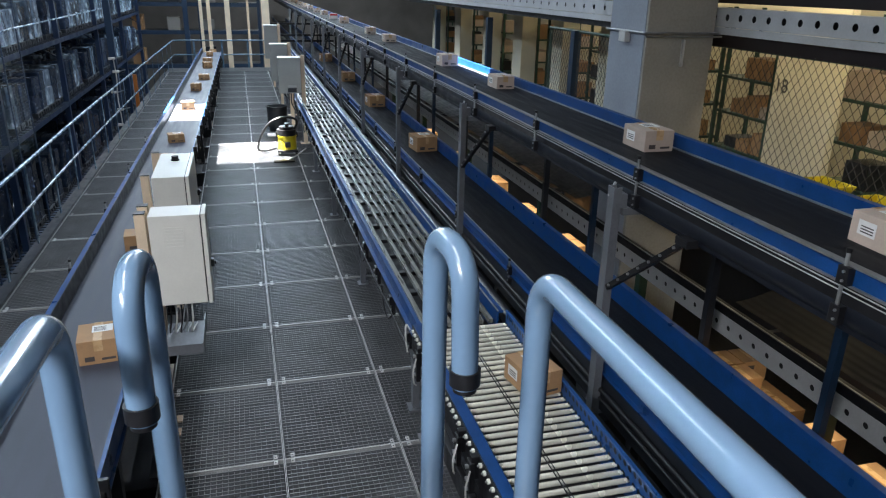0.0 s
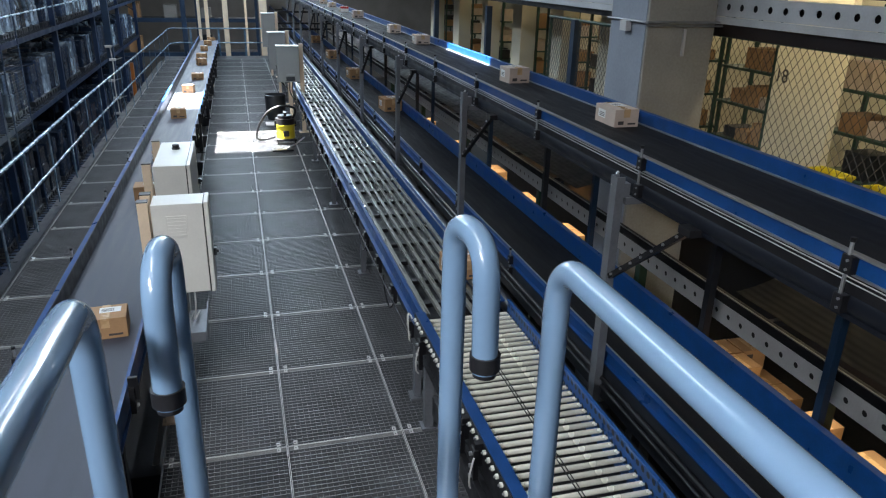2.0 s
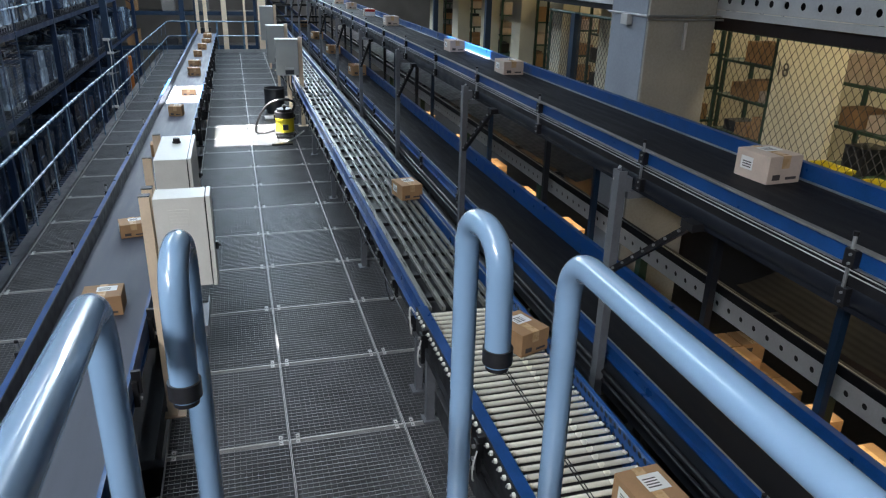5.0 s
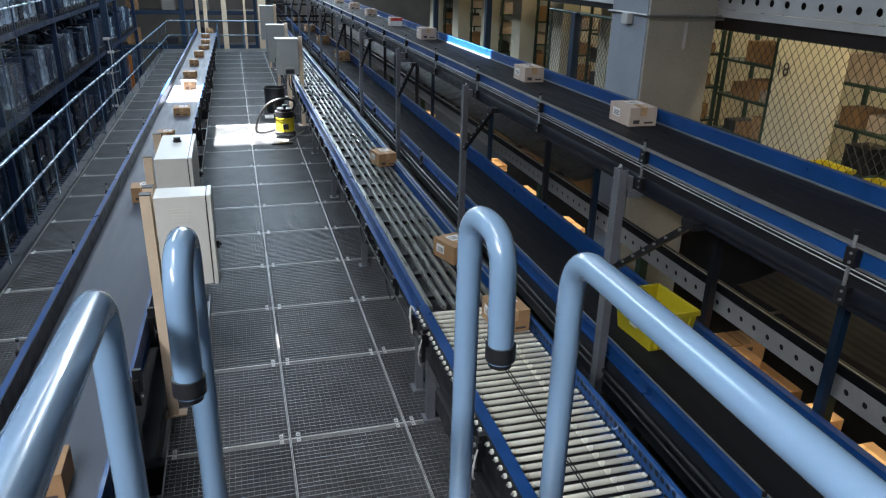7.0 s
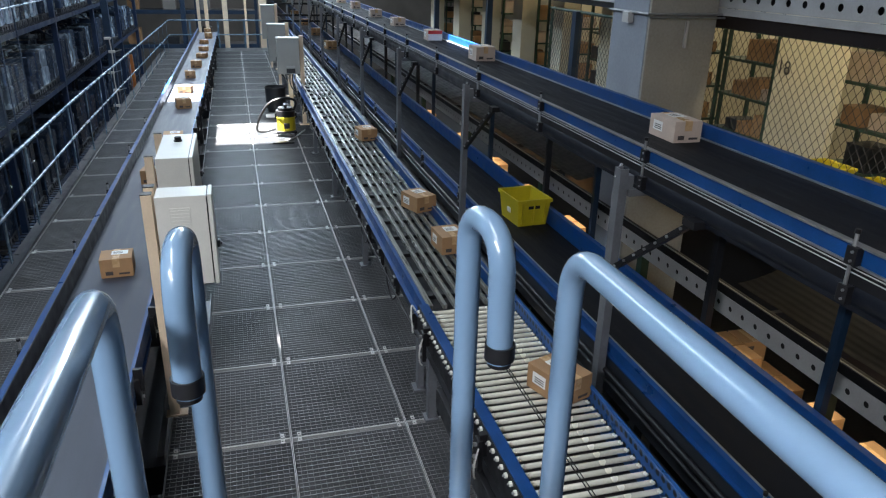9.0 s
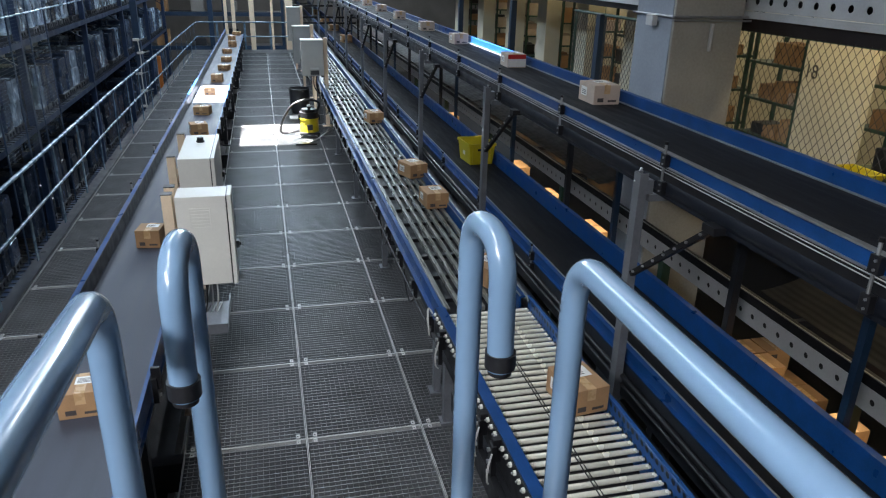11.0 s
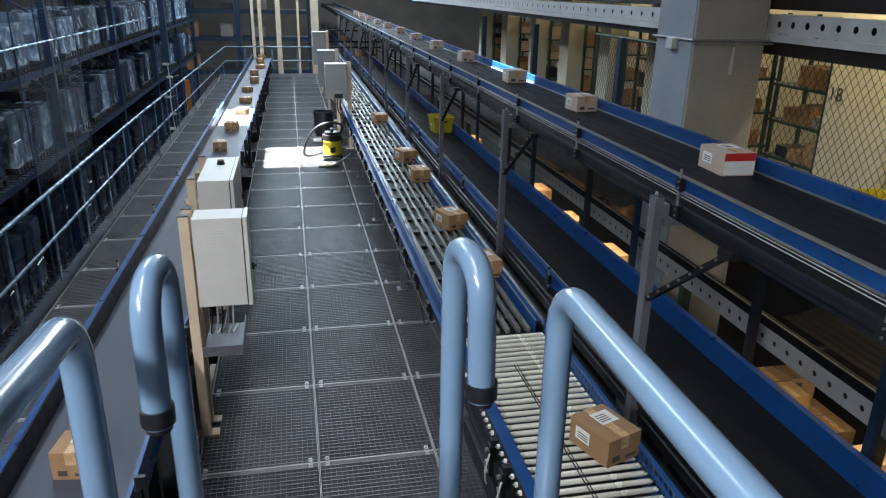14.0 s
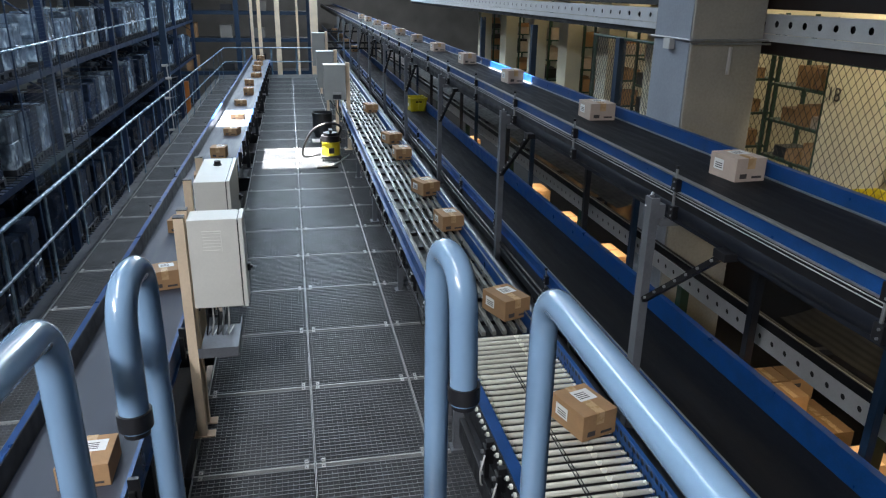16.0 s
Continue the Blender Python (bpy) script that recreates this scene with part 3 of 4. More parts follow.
# ---- control cabinets and posts beside the grey conveyor ----
def cabinet(x0, x1, y0, y1, z0, z1, label, vent, knob):
    o = ((x0 + x1) / 2, (y0 + y1) / 2)
    c = thing("control_cabinet", label, "control cabinet", pose(o[0], o[1], 0))
    w, d = (x1 - x0) / 2, (y1 - y0) / 2
    boxes("body", CABINET, c, (-w, w - 0.034, -d, d, z0, z1), bevel=0.006)
    boxes("seal", BLACK, c, (w - 0.034, w - 0.027, -d + 0.008, d - 0.008, z0 + 0.008, z1 - 0.008))
    dr = boxes("door", CABINET, c, (w - 0.027, w, -d - 0.003, d + 0.003, z0 - 0.004, z1 + 0.004), bevel=0.006)
    boxes("latch", BLACK, dr, (w, w + 0.022, d - 0.10, d - 0.06, (z0 + z1) / 2 - 0.10, (z0 + z1) / 2 - 0.05), (w, w + 0.035, d - 0.09, d - 0.07, (z0 + z1) / 2 - 0.085, (z0 + z1) / 2 - 0.065), bevel=0.004)
    if vent:
        v = boxes("vent", CABINET, c, (-0.085, 0.035, -d - 0.006, -d - 0.0005, z1 - 0.22, z1 - 0.075), bevel=0.002)
        each("slat", boxes, CABINET, v, *[(-0.08, 0.03, -d - 0.0085, -d - 0.006, z1 - 0.210 + 0.022 * k, z1 - 0.200 + 0.022 * k) for k in range(6)])
    if knob:
        rods("knob", BLACK, c, ((0.0, 0.15, z1 + 0.001), (0.0, 0.15, z1 + 0.012), 0.035), ((0.0, 0.15, z1 + 0.012), (0.0, 0.15, z1 + 0.04), 0.028), seg=20, label="black rotary knob")
    for y in (-d - 0.01, d - 0.06):
        p = boxes("post", CREAM, c, (-w - 0.075, -w - 0.012, y, y + 0.06, 0.002, z1 + 0.02), bevel=0.004, label="cream painted square post")
        boxes("cap", BLACK, p, (-w - 0.077, -w - 0.010, y - 0.002, y + 0.062, z1 + 0.021, z1 + 0.027))
        boxes("foot_plate", CREAM, p, (-w - 0.10, -w + 0.04, y - 0.01, y + 0.07, 0.001, 0.012))
    bm = bmesh.new()
    box(bm, -w - 0.01, w - 0.09, -d - 0.02, d + 0.25, 0.62, 0.628)
    box(bm, w - 0.098, w - 0.09, -d - 0.02, d + 0.25, 0.628, 0.69)
    box(bm, -w - 0.01, w - 0.098, -d - 0.02, -d - 0.012, 0.628, 0.69)
    part("cable_tray", bm, POSTGREY, c, "galvanised cable tray")
    for k, m in ((0, BLACK), (1, WHITEPIPE), (2, BLACK), (3, GALV), (4, WHITEPIPE)):
        bm = bmesh.new()
        x = -w + 0.05 + 0.035 * k
        tube(bm, [(x, 0.05, z0), (x + 0.01, 0.03 - 0.02 * k, z0 - 0.14), (x - 0.03, 0.10, 0.66), (x, d + 0.2, 0.645)], 0.0055, 0.08, 8, 5)
        part("cable", bm, m, c, smooth=True)


cabinet(-0.712, -0.372, 0.45, 0.665, 0.975, 1.578, "light grey steel control cabinet on cream posts with a louvred vent", True, False)
cabinet(-0.83, -0.55, 1.76, 2.62, 0.95, 1.49, "long light grey steel control cabinet with a black knob on top", False, True)


# ---- junction boxes on poles by the strip conveyor ----
def junction(x, y, w, z0, z1, label, s=1.0):
    j = thing("junction_box", label, "junction box", pose(x, y, 0), group="junction boxes on poles")
    boxes("body", GREYBOX, j, (-w, 0, -0.12, 0.12, z0, z1), bevel=0.006)
    boxes("top_lid", PAPER, j, (-w - 0.008, 0.006, -0.13, 0.125, z1 + 0.001, z1 + 0.012), bevel=0.003)
    boxes("name_plate", GALV, j, (-w * 0.62, -w * 0.22, -0.124, -0.121, z0 + 0.12, z0 + 0.15))
    boxes("recess", DARKSTEEL, j, (-w * 0.62, -w * 0.22, -0.123, -0.121, z0 + 0.02, z0 + 0.10))
    boxes("post", CREAM, j, (0.012, 0.085, -0.04, 0.04, 0.002, z1 + 0.04), bevel=0.004)
    boxes("post", CREAM, j, (-w * 0.45, -w * 0.45 + 0.06, 0.3, 0.36, 0.002, z0 + 0.3), bevel=0.004)
    boxes("foot_plate", CREAM, j, (-0.05, 0.15, -0.08, 0.08, 0.0015, 0.012))
    for k in range(3):
        bm = bmesh.new()
        tube(bm, [(-0.08 - 0.05 * k, 0.0, z0), (-0.09 - 0.05 * k, 0.02, z0 - 0.25), (0.0 + 0.03 * k, 0.1, z0 - 0.5), (0.1, 0.12 + 0.03 * k, 0.4)], 0.011, 0.12, 8, 5)
        part("cable", bm, BLACK if k else WHITEPIPE, j, smooth=True)


junction(0.965, 9.85, 0.40, 0.97, 1.61, "grey steel junction box with a pale lid on a cream pole")
junction(0.93, 13.0, 0.38, 0.80, 1.60, "grey steel junction box with a pale lid on a cream pole")
junction(0.95, 17.5, 0.36, 0.85, 1.75, "grey steel junction box far along the aisle")


# ---- vacuum cleaner, bin and sheet ----
def vacuum():
    v = thing("vacuum_cleaner", "yellow and black wet and dry vacuum cleaner with a grey hose", "vacuum cleaner", pose(0.61, 9.0, 0))
    rods("tank", YELLOW, v, ((0, 0, 0.10), (0, 0, 0.33), 0.165), ((0, 0, 0.33), (0, 0, 0.345), 0.175), seg=28)
    rods("motor_head", BLACK, v, ((0, 0, 0.346), (0, 0, 0.45), 0.170), ((0, 0, 0.45), (0, 0, 0.50), 0.13), seg=28)
    boxes("handle", BLACK, v, (-0.03, 0.03, -0.10, 0.10, 0.53, 0.555), (-0.02, 0.02, -0.10, -0.08, 0.49, 0.53), (-0.02, 0.02, 0.08, 0.10, 0.49, 0.53), bevel=0.006)
    boxes("latch", BLACK, v, (-0.19, -0.16, -0.03, 0.03, 0.30, 0.40), (0.16, 0.19, -0.03, 0.03, 0.30, 0.40), bevel=0.005)
    boxes("chassis", BLACK, v, (-0.18, 0.18, -0.17, 0.17, 0.06, 0.10), bevel=0.02)
    for x, y in ((-0.15, -0.15), (0.15, -0.15), (-0.15, 0.15), (0.15, 0.15)):
        w = rods("castor", BLACK, v, ((x - 0.012, y, 0.033), (x + 0.012, y, 0.033), 0.031), seg=16)
        boxes("fork", BLACK, w, (x - 0.02, x + 0.02, y - 0.012, y + 0.012, 0.062, 0.075))
    boxes("front_port", BLACK, v, (-0.05, 0.05, -0.20, -0.155, 0.15, 0.25), bevel=0.015)
    bm = bmesh.new()
    tube(bm, [(0.12, -0.05, 0.42), (0.22, -0.02, 0.62), (-0.02, -0.02, 0.68), (-0.30, -0.05, 0.60), (-0.48, -0.02, 0.30), (-0.52, 0.10, 0.05), (-0.35, 0.2, 0.03), (-0.18, 0.1, 0.09)], 0.021, 0.16, 12, 8)
    part("hose", bm, BLACK, v, "dark ribbed hose", True)
    bm = bmesh.new()
    tube(bm, [(0.34, 0.15, 0.05), (0.12, -0.35, 0.03), (-0.1, -0.62, 0.02)], 0.014, 0.1, 10, 5)
    part("wand", bm, GALV, v, smooth=True)
    boxes("floor_nozzle", BLACK, v, (-0.28, 0.08, -0.70, -0.62, 0.002, 0.03), bevel=0.006)


vacuum()


def bin_():
    b = thing("waste_bin", "dark grey round plastic waste bin", "bin", pose(0.56, 11.25, 0))
    bm = bmesh.new()
    rod(bm, (0, 0, 0.002), (0, 0, 0.50), 0.17, 28, 0.21)
    top = [f for f in bm.faces if f.normal.z > 0.9]
    ins = bmesh.ops.inset_region(bm, faces=top, thickness=0.012)
    bmesh.ops.translate(bm, verts=list({v for f in top for v in f.verts}), vec=(0, 0, -0.42))
    part("body", bm, DARKSTEEL, b, smooth=True)
    bm = bmesh.new()
    tube(bm, [(0.215 * math.cos(a), 0.215 * math.sin(a), 0.5) for a in [math.tau * k / 24 for k in range(25)]], 0.010, 0.01, 8, 2)
    part("rim", bm, BLACK, b, smooth=True)


bin_()
solid("plastic_sheet", PAPER, "pale folded sheet lying on the grating", "sheet", "thing", (0.32, 0.60, 10.55, 10.85, 0.003, 0.02), bevel=0.005)


# ---- left railing ----
def railing():
    r = thing("railing", "pale blue tubular railing along the walkway", "railing", pose(-2.48, 0, 0))
    for z, rr, m in ((0.985, 0.021, PALEBLUE), (0.52, 0.017, PALEBLUE)):
        bm = bmesh.new()
        tube(bm, [(-0.03, -6, z), (0.0, 8.0, z), (0.23, 22.2, z), (3.40, 22.2, z)], rr, 0.12, 12, 5)
        part("rail", bm, m, r, smooth=True)
    for k in range(-3, 17):
        y = 2.35 + 1.19 * k
        x = -0.03 + max(0.0, (y - 8) * 0.0162) + (0.03 if y > 8 else 0.0)
        p = boxes("post", PALEBLUE, r, (x - 0.006, x + 0.006, y - 0.03, y + 0.03, 0.03, 0.965), bevel=0.002)
    for x in (0.9, 1.8, 2.65, 3.4):
        boxes("post", PALEBLUE, r, (x - 0.03, x + 0.03, 22.194, 22.206, 0.002, 0.97), bevel=0.002)


railing()


# ---- pallet racks with wrapped goods beyond the railing ----
def pallet_rack(x0, x1, y0, y1, levels, label, bay=4.5, top=6.2, base=-3.99):
    r = thing("pallet_rack", label, "rack", pose(x0, y0, 0), group="pallet racks")
    n = round((y1 - y0) / bay)
    for k in range(n + 1):
        y = bay * k
        for x in (0, x1 - x0):
            boxes("upright", RACKDARK, r, (x - 0.05, x + 0.05, y - 0.05, y + 0.05, base, top))
        bars("frame_brace", RACKDARK, r, *[((0, y, z), (x1 - x0, y, z + 0.8), 0.03, 0.03) for z in (-2.0, -0.9, 0.2, 1.3, 2.4)])
    for z in levels:
        for x in (0, x1 - x0):
            boxes("beam", RACKDARK, r, (x - 0.045, x + 0.045, 0, y1 - y0, z - 0.09, z))
        boxes("wire_deck", DARKSTEEL, r, *[(0.05, x1 - x0 - 0.05, 0.15 * k, 0.15 * k + 0.02, z + 0.001, z + 0.015) for k in range(int((y1 - y0) / 0.15))])
    return r


def wrapped_stack(x, y, z, w, d, h, mat, rng):
    s = thing("wrapped_stack", "stack of goods in shiny stretch film on a rack" if mat is FILM else "dark stack of goods wrapped in film on a rack", "wrapped goods", pose(x, y, z, 0, 0, rng.uniform(-4, 4)), group="wrapped stacks")
    bm = bmesh.new()
    layers = max(2, int(h / 0.30))
    rings = []
    for k in range(layers):
        ox, oy = rng.uniform(-0.02, 0.02), rng.uniform(-0.02, 0.02)
        step = (h - 0.09) / layers
        for f, inset in ((0.01, 0.007), (0.12, 0.0), (0.5, rng.uniform(-0.006, 0.01)), (0.88, 0.0), (0.99, 0.007)):
            z = 0.086 + step * (k + f)
            a, b, c = w / 2 - inset, d / 2 - inset, 0.03
            loop = ((-a + c, -b), (0, -b + rng.uniform(0, 0.012)), (a - c, -b), (a, -b + c), (a - rng.uniform(0, 0.012), 0), (a, b - c), (a - c, b), (0, b - rng.uniform(0, 0.012)), (-a + c, b), (-a, b - c), (-a + rng.uniform(0, 0.012), 0), (-a, -b + c))
            rings.append([bm.verts.new((x_ + ox, y_ + oy, z)) for x_, y_ in loop])
    for p_, q_ in zip(rings, rings[1:]):
        for k in range(12):
            bm.faces.new((p_[k], p_[(k + 1) % 12], q_[(k + 1) % 12], q_[k]))
    bm.faces.new(rings[0][::-1])
    bm.faces.new(rings[-1])
    part("load", bm, mat, s)
    boxes("tray", DARKSTEEL, s, (-w / 2, w / 2, -d / 2, d / 2, 0.06, 0.085), (-w / 2, w / 2, -d / 2, -d / 2 + 0.08, 0.0, 0.06), (-w / 2, w / 2, d / 2 - 0.08, d / 2, 0.0, 0.06), (-w / 2, w / 2, -0.04, 0.04, 0.0, 0.06))


mesh = thing("rack_mesh", "fine blue wire safety mesh in front of the pallet rack", "mesh", pose(-3.52, 0, 0))
for k in range(58):
    rods("wire", RACKWIRE, mesh, ((0, 6.4, 0.30 + 0.05 * k), (0, 9.3, 0.30 + 0.05 * k), 0.0013), seg=4)
for k in range(4):
    rods("upright", RACKWIRE, mesh, ((-0.01, 6.4 + 0.966 * k, -3.99), (-0.01, 6.4 + 0.966 * k, 3.2), 0.012), seg=6)
rods("tube", PALEBLUE, mesh, ((0.03, -0.5, 2.16), (0.03, 18.2, 2.16), 0.016), label="thin pale tube along the rack front")

pallet_rack(-3.75, -5.0, -0.5, 26.5, (-1.35, 0.42, 1.72, 3.4), "dark blue steel pallet rack filled with film-wrapped stacks")
rng = random.Random(7)
for z, h in ((1.735, 0.80), (0.435, 0.88), (-1.335, 1.2)):
    y = -0.1
    while y < 26:
        w = rng.uniform(0.30, 0.52)
        hh = h * rng.uniform(0.78, 1.0)
        # Dim lower levels get their shade from the darker film.
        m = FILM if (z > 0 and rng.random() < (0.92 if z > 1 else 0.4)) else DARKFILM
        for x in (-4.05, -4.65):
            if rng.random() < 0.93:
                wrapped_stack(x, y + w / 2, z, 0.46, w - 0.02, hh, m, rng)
        y += w + rng.choice((0.02, 0.04, 0.06, 0.3))


# ---- racks, pipes and daylight at the far end ----
def cross_rack(y, label):
    r = thing("pallet_rack", label, "rack", pose(-9.0, y, 0), group="pallet racks")
    for k in range(5):
        x = 2.45 * k
        boxes("upright", RACKBLUE, r, (x - 0.06, x + 0.06, -0.06, 0.06, -3.99, 6.6))
    for z in (-0.55, 0.85, 1.98, 3.6):
        boxes("beam", RACKBLUE, r, (0, 9.8, -0.05, 0.05, z - 0.16, z))
        boxes("deck", DARKSTEEL, r, (0, 9.8, 0.06, 1.1, z - 0.04, z))
    return r


cross_rack(29.5, "blue steel pallet rack across the far end with sparse cartons")
for k in range(18):
    x, z = -8.8 + 1.45 * (k % 6) + rng.uniform(-0.1, 0.1), (-0.55, 0.85, 1.98)[k // 6]
    h = rng.uniform(0.25, 0.7)
    solid("carton", rng.choice((CARTON, WALLGREY, DARKSTEEL, WALLGREY, DARKSTEEL)), "carton standing on the far rack", "carton", "thing", (x, x + rng.uniform(0.35, 0.6), 29.75, 30.3, z + 0.001, z + h), bevel=0.006)
for x, y, w in ((-1.30, 23.0, 0.10), (-1.05, 23.2, 0.12), (-0.42, 22.8, 0.17), (0.27, 23.6, 0.08), (0.84, 22.6, 0.26)):
    solid("cream_pipe", CREAM, "cream painted vertical duct rising past the floor end", "duct", "thing", (x - w / 2, x + w / 2, y, y + w, -3.99, 7.39), bevel=0.01)
solid("blue_column", RACKBLUE, "blue steel column at the end of the floor", "column", "thing", (-1.86, -1.70, 22.6, 22.76, -3.99, 7.39), bevel=0.01)
solid("blue_column", RACKBLUE, "blue steel column standing behind the railing", "column", "thing", (-3.34, -3.18, 16.4, 16.56, -3.99, 7.39), bevel=0.01)
solid("orange_guard", ORANGE, "orange steel upright protector behind the railing", "guard", "thing", (-3.10, -2.98, 18.2, 18.30, -3.99, 0.35), bevel=0.01)
fx = thing("column_fixture", "white sensors and cables fixed on the blue column", "fixture", pose(-3.26, 16.35, 0))
for z, dx in ((0.95, 0.0), (0.62, 0.06), (0.10, -0.03), (-0.35, 0.05), (-0.75, 0.0)):
    k = boxes("sensor", WHITEPIPE, fx, (dx - 0.10, dx + 0.06, -0.02, 0.05, z, z + 0.06), bevel=0.01)
    rods("bracket", GALV, k, ((dx + 0.05, 0.02, z + 0.03), (dx + 0.22, 0.0, z + 0.08), 0.012), seg=8)
bm = bmesh.new()
tube(bm, [(0.02, 0.0, 1.0), (0.05, 0.0, 0.5), (0.0, 0.0, 0.0), (0.04, 0.0, -0.6), (0.02, 0.0, -1.2)], 0.014, 0.2, 8, 5)
part("cable", bm, WHITEPIPE, fx, smooth=True)
for z, y in ((1.0, 24.0), (1.35, 25.0), (0.35, 26.0), (0.75, 24.6)):
    solid("cable_ladder", BLACK, "dark horizontal support beam at the far end", "beam", "thing", (0.9, 3.4, y, y + 0.08, z, z + 0.07))

# ---- concrete column and perforated beams on the store side ----
solid("column", CONCRETE, "square concrete column with worn patches", "column", "structure", (3.437, 4.13, 1.9, 2.60, -3.99, 7.39), bevel=0.02)
# Thin sheet added to carry the bluish light on this side.
solid("column_face", CONCBLUE, "thin added sheet, column side coloured as lit bluish", "column", "structure", (3.43, 3.4365, 1.93, 2.57, -3.99, 7.39))
rods_thing = thing("conduit", "thin grey conduits clipped round the concrete column", "conduit", pose(0, 0, 0))
rods("pipe", GALV, rods_thing, ((3.415, 2.62, 2.575), (3.415, 1.885, 2.575), 0.012), ((3.415, 1.885, 2.575), (4.2, 1.885, 2.575), 0.012), ((3.415, 1.885, 2.545), (4.2, 1.885, 2.545), 0.009))
boxes("socket_box", WHITEPIPE, rods_thing, (3.37, 3.425, 2.17, 2.29, 2.48, 2.575), bevel=0.008)
solid("white_conduit", WHITEPIPE, "short white pipe fixed on the column", "pipe", "thing", (3.80, 3.825, 1.87, 1.898, 2.28, 2.52), bevel=0.008)


def holed_beam(x, ya, yb, z0, z1, pitch, hole, label):
    b = thing("perforated_beam", label, "beam", pose(x, 0, 0), kind="structure")
    bm = bmesh.new()
    perforated(bm, 0, ya, yb, z0 + 0.02, z1 - 0.02, 0.006, pitch, hole, 16)
    part("web", bm, BEAMWHITE, b, "white web with round holes")
    boxes("flange", BEAMWHITE, b, (0, 0.09, ya, yb, z0, z0 + 0.02), (0, 0.09, ya, yb, z1 - 0.02, z1))
    boxes("core", BLACK, b, (0.05, 0.06, ya, yb, z0 + 0.021, z1 - 0.021))
    return b


holed_beam(4.17, -6.019, 2.6, 2.635, 2.80, 0.184, 0.030, "white perforated steel beam over the wire fence")
holed_beam(4.17, 2.62, 22.0, 2.64, 2.80, 0.282, 0.030, "white perforated steel beam over the store partition")
solid("lintel", RUST, "dark red steel channel above the wire fence", "beam", "structure", (4.20, 4.34, -6, 2.6, 2.46, 2.565), (4.16, 4.36, -6, 2.6, 2.84, 2.98))
solid("lintel", BLACK, "dark steel channel above the store partition", "beam", "structure", (4.20, 4.30, 2.65, 22, 2.50, 2.565), (4.16, 4.36, 2.65, 22, 2.83, 2.9))
solid("upper_wall", WALLGREY, "grey sheet wall above the store", "wall", "structure", (4.25, 4.35, -6, 2.6, 2.99, 7.39), (4.25, 4.35, 2.65, 22, 2.91, 7.39))
holed_beam(3.2, -5.617, 24.0, 0.563, 0.716, 0.14, 0.021, "white perforated rack beam behind the lower conveyor")


solid("rack_rail", BLACK, "dark round-edged rail above the perforated rack beam", "rail", "structure", (3.19, 3.25, -5.6, 24.0, 0.722, 0.79), bevel=0.012)
solid("rack_rail_edge", GALV, "thin bright edge strip along the dark rack rail", "trim", "structure", (3.195, 3.205, -5.6, 24.0, 0.7915, 0.797))


def guard_sheet(ya, yb):
    """A rippled dark sheet laid over the rack beams."""
    g = thing("guard_sheet", "dark rippled plastic sheet, near guard and added far dark filler", "guard sheet", pose(3.3, 0, 0.80))
    bm = bmesh.new()
    rows = []
    for i in range(43):
        x = 0.02 * i
        z = 0.0025 * math.sin(i * 2.1) + 0.30 * (i / 42) ** 1.5
        rows.append([bm.verts.new((x, ya + (yb - ya) * k / 40, z + 0.003 * math.sin(k * 1.9))) for k in range(41)])
    for a, b in zip(rows, rows[1:]):
        for k in range(40):
            bm.faces.new((a[k], a[k + 1], b[k + 1], b[k]))
    bmesh.ops.solidify(bm, geom=bm.faces[:], thickness=0.004)
    part("sheet", bm, BLACK, g, smooth=True)
    for y in [ya + (yb - ya) * q for q in (0.1, 0.36, 0.64, 0.92)]:
        boxes("support", DARKSTEEL, g, (-0.06, 0.84, y - 0.02, y + 0.02, -0.06, -0.016))


guard_sheet(-5.5, 0.0)
# Further sheets added past the column to fill a dark area.
for y in (2.75, 7.75, 12.75, 17.75):
    guard_sheet(y, y + 4.95)


solid("cable_strip", BEAMWHITE, "pale slotted strip under the perforated beam", "trim", "structure", (4.165, 4.20, -6, 2.6, 2.57, 2.63), (4.165, 4.20, 2.62, 22, 2.57, 2.635))


def fence(ya, yb, za, zb, x=4.2):
    f = thing("wire_fence", "chain-link wire fence of the picking store", "fence", pose(x, 0, 0), kind="structure")
    bm = bmesh.new()
    h, c = zb - za, 0.080
    run = h / 1.35
    k = ya - run
    while k < yb:
        for up in (0, 1):
            a = Vector((0.004 * up, k, za if up else zb))
            b = Vector((0.004 * up, k + run, zb if up else za))
            s0 = max(0.0, (ya - k) / run)
            s1 = min(1.0, (yb - k) / run)
            if s1 > s0:
                rod(bm, a.lerp(b, s0), a.lerp(b, s1), 0.0030, 4)
        k += c
    part("mesh", bm, WIRE, f)
    rods("rail", GREEN, f, ((0.02, ya, za), (0.02, yb, za), 0.02), ((0.02, ya, zb), (0.02, yb, zb), 0.02))
    for y in (ya + 0.03, (ya + yb) / 2 - 1.0, yb - 0.03):
        rods("post", GREEN, f, ((0.03, y, -0.02), (0.03, y, zb), 0.022))


fence(-3.6, 2.6, 0.9, 2.47)
fence(3.4, 6.0, 0.9, 2.39, 4.26)

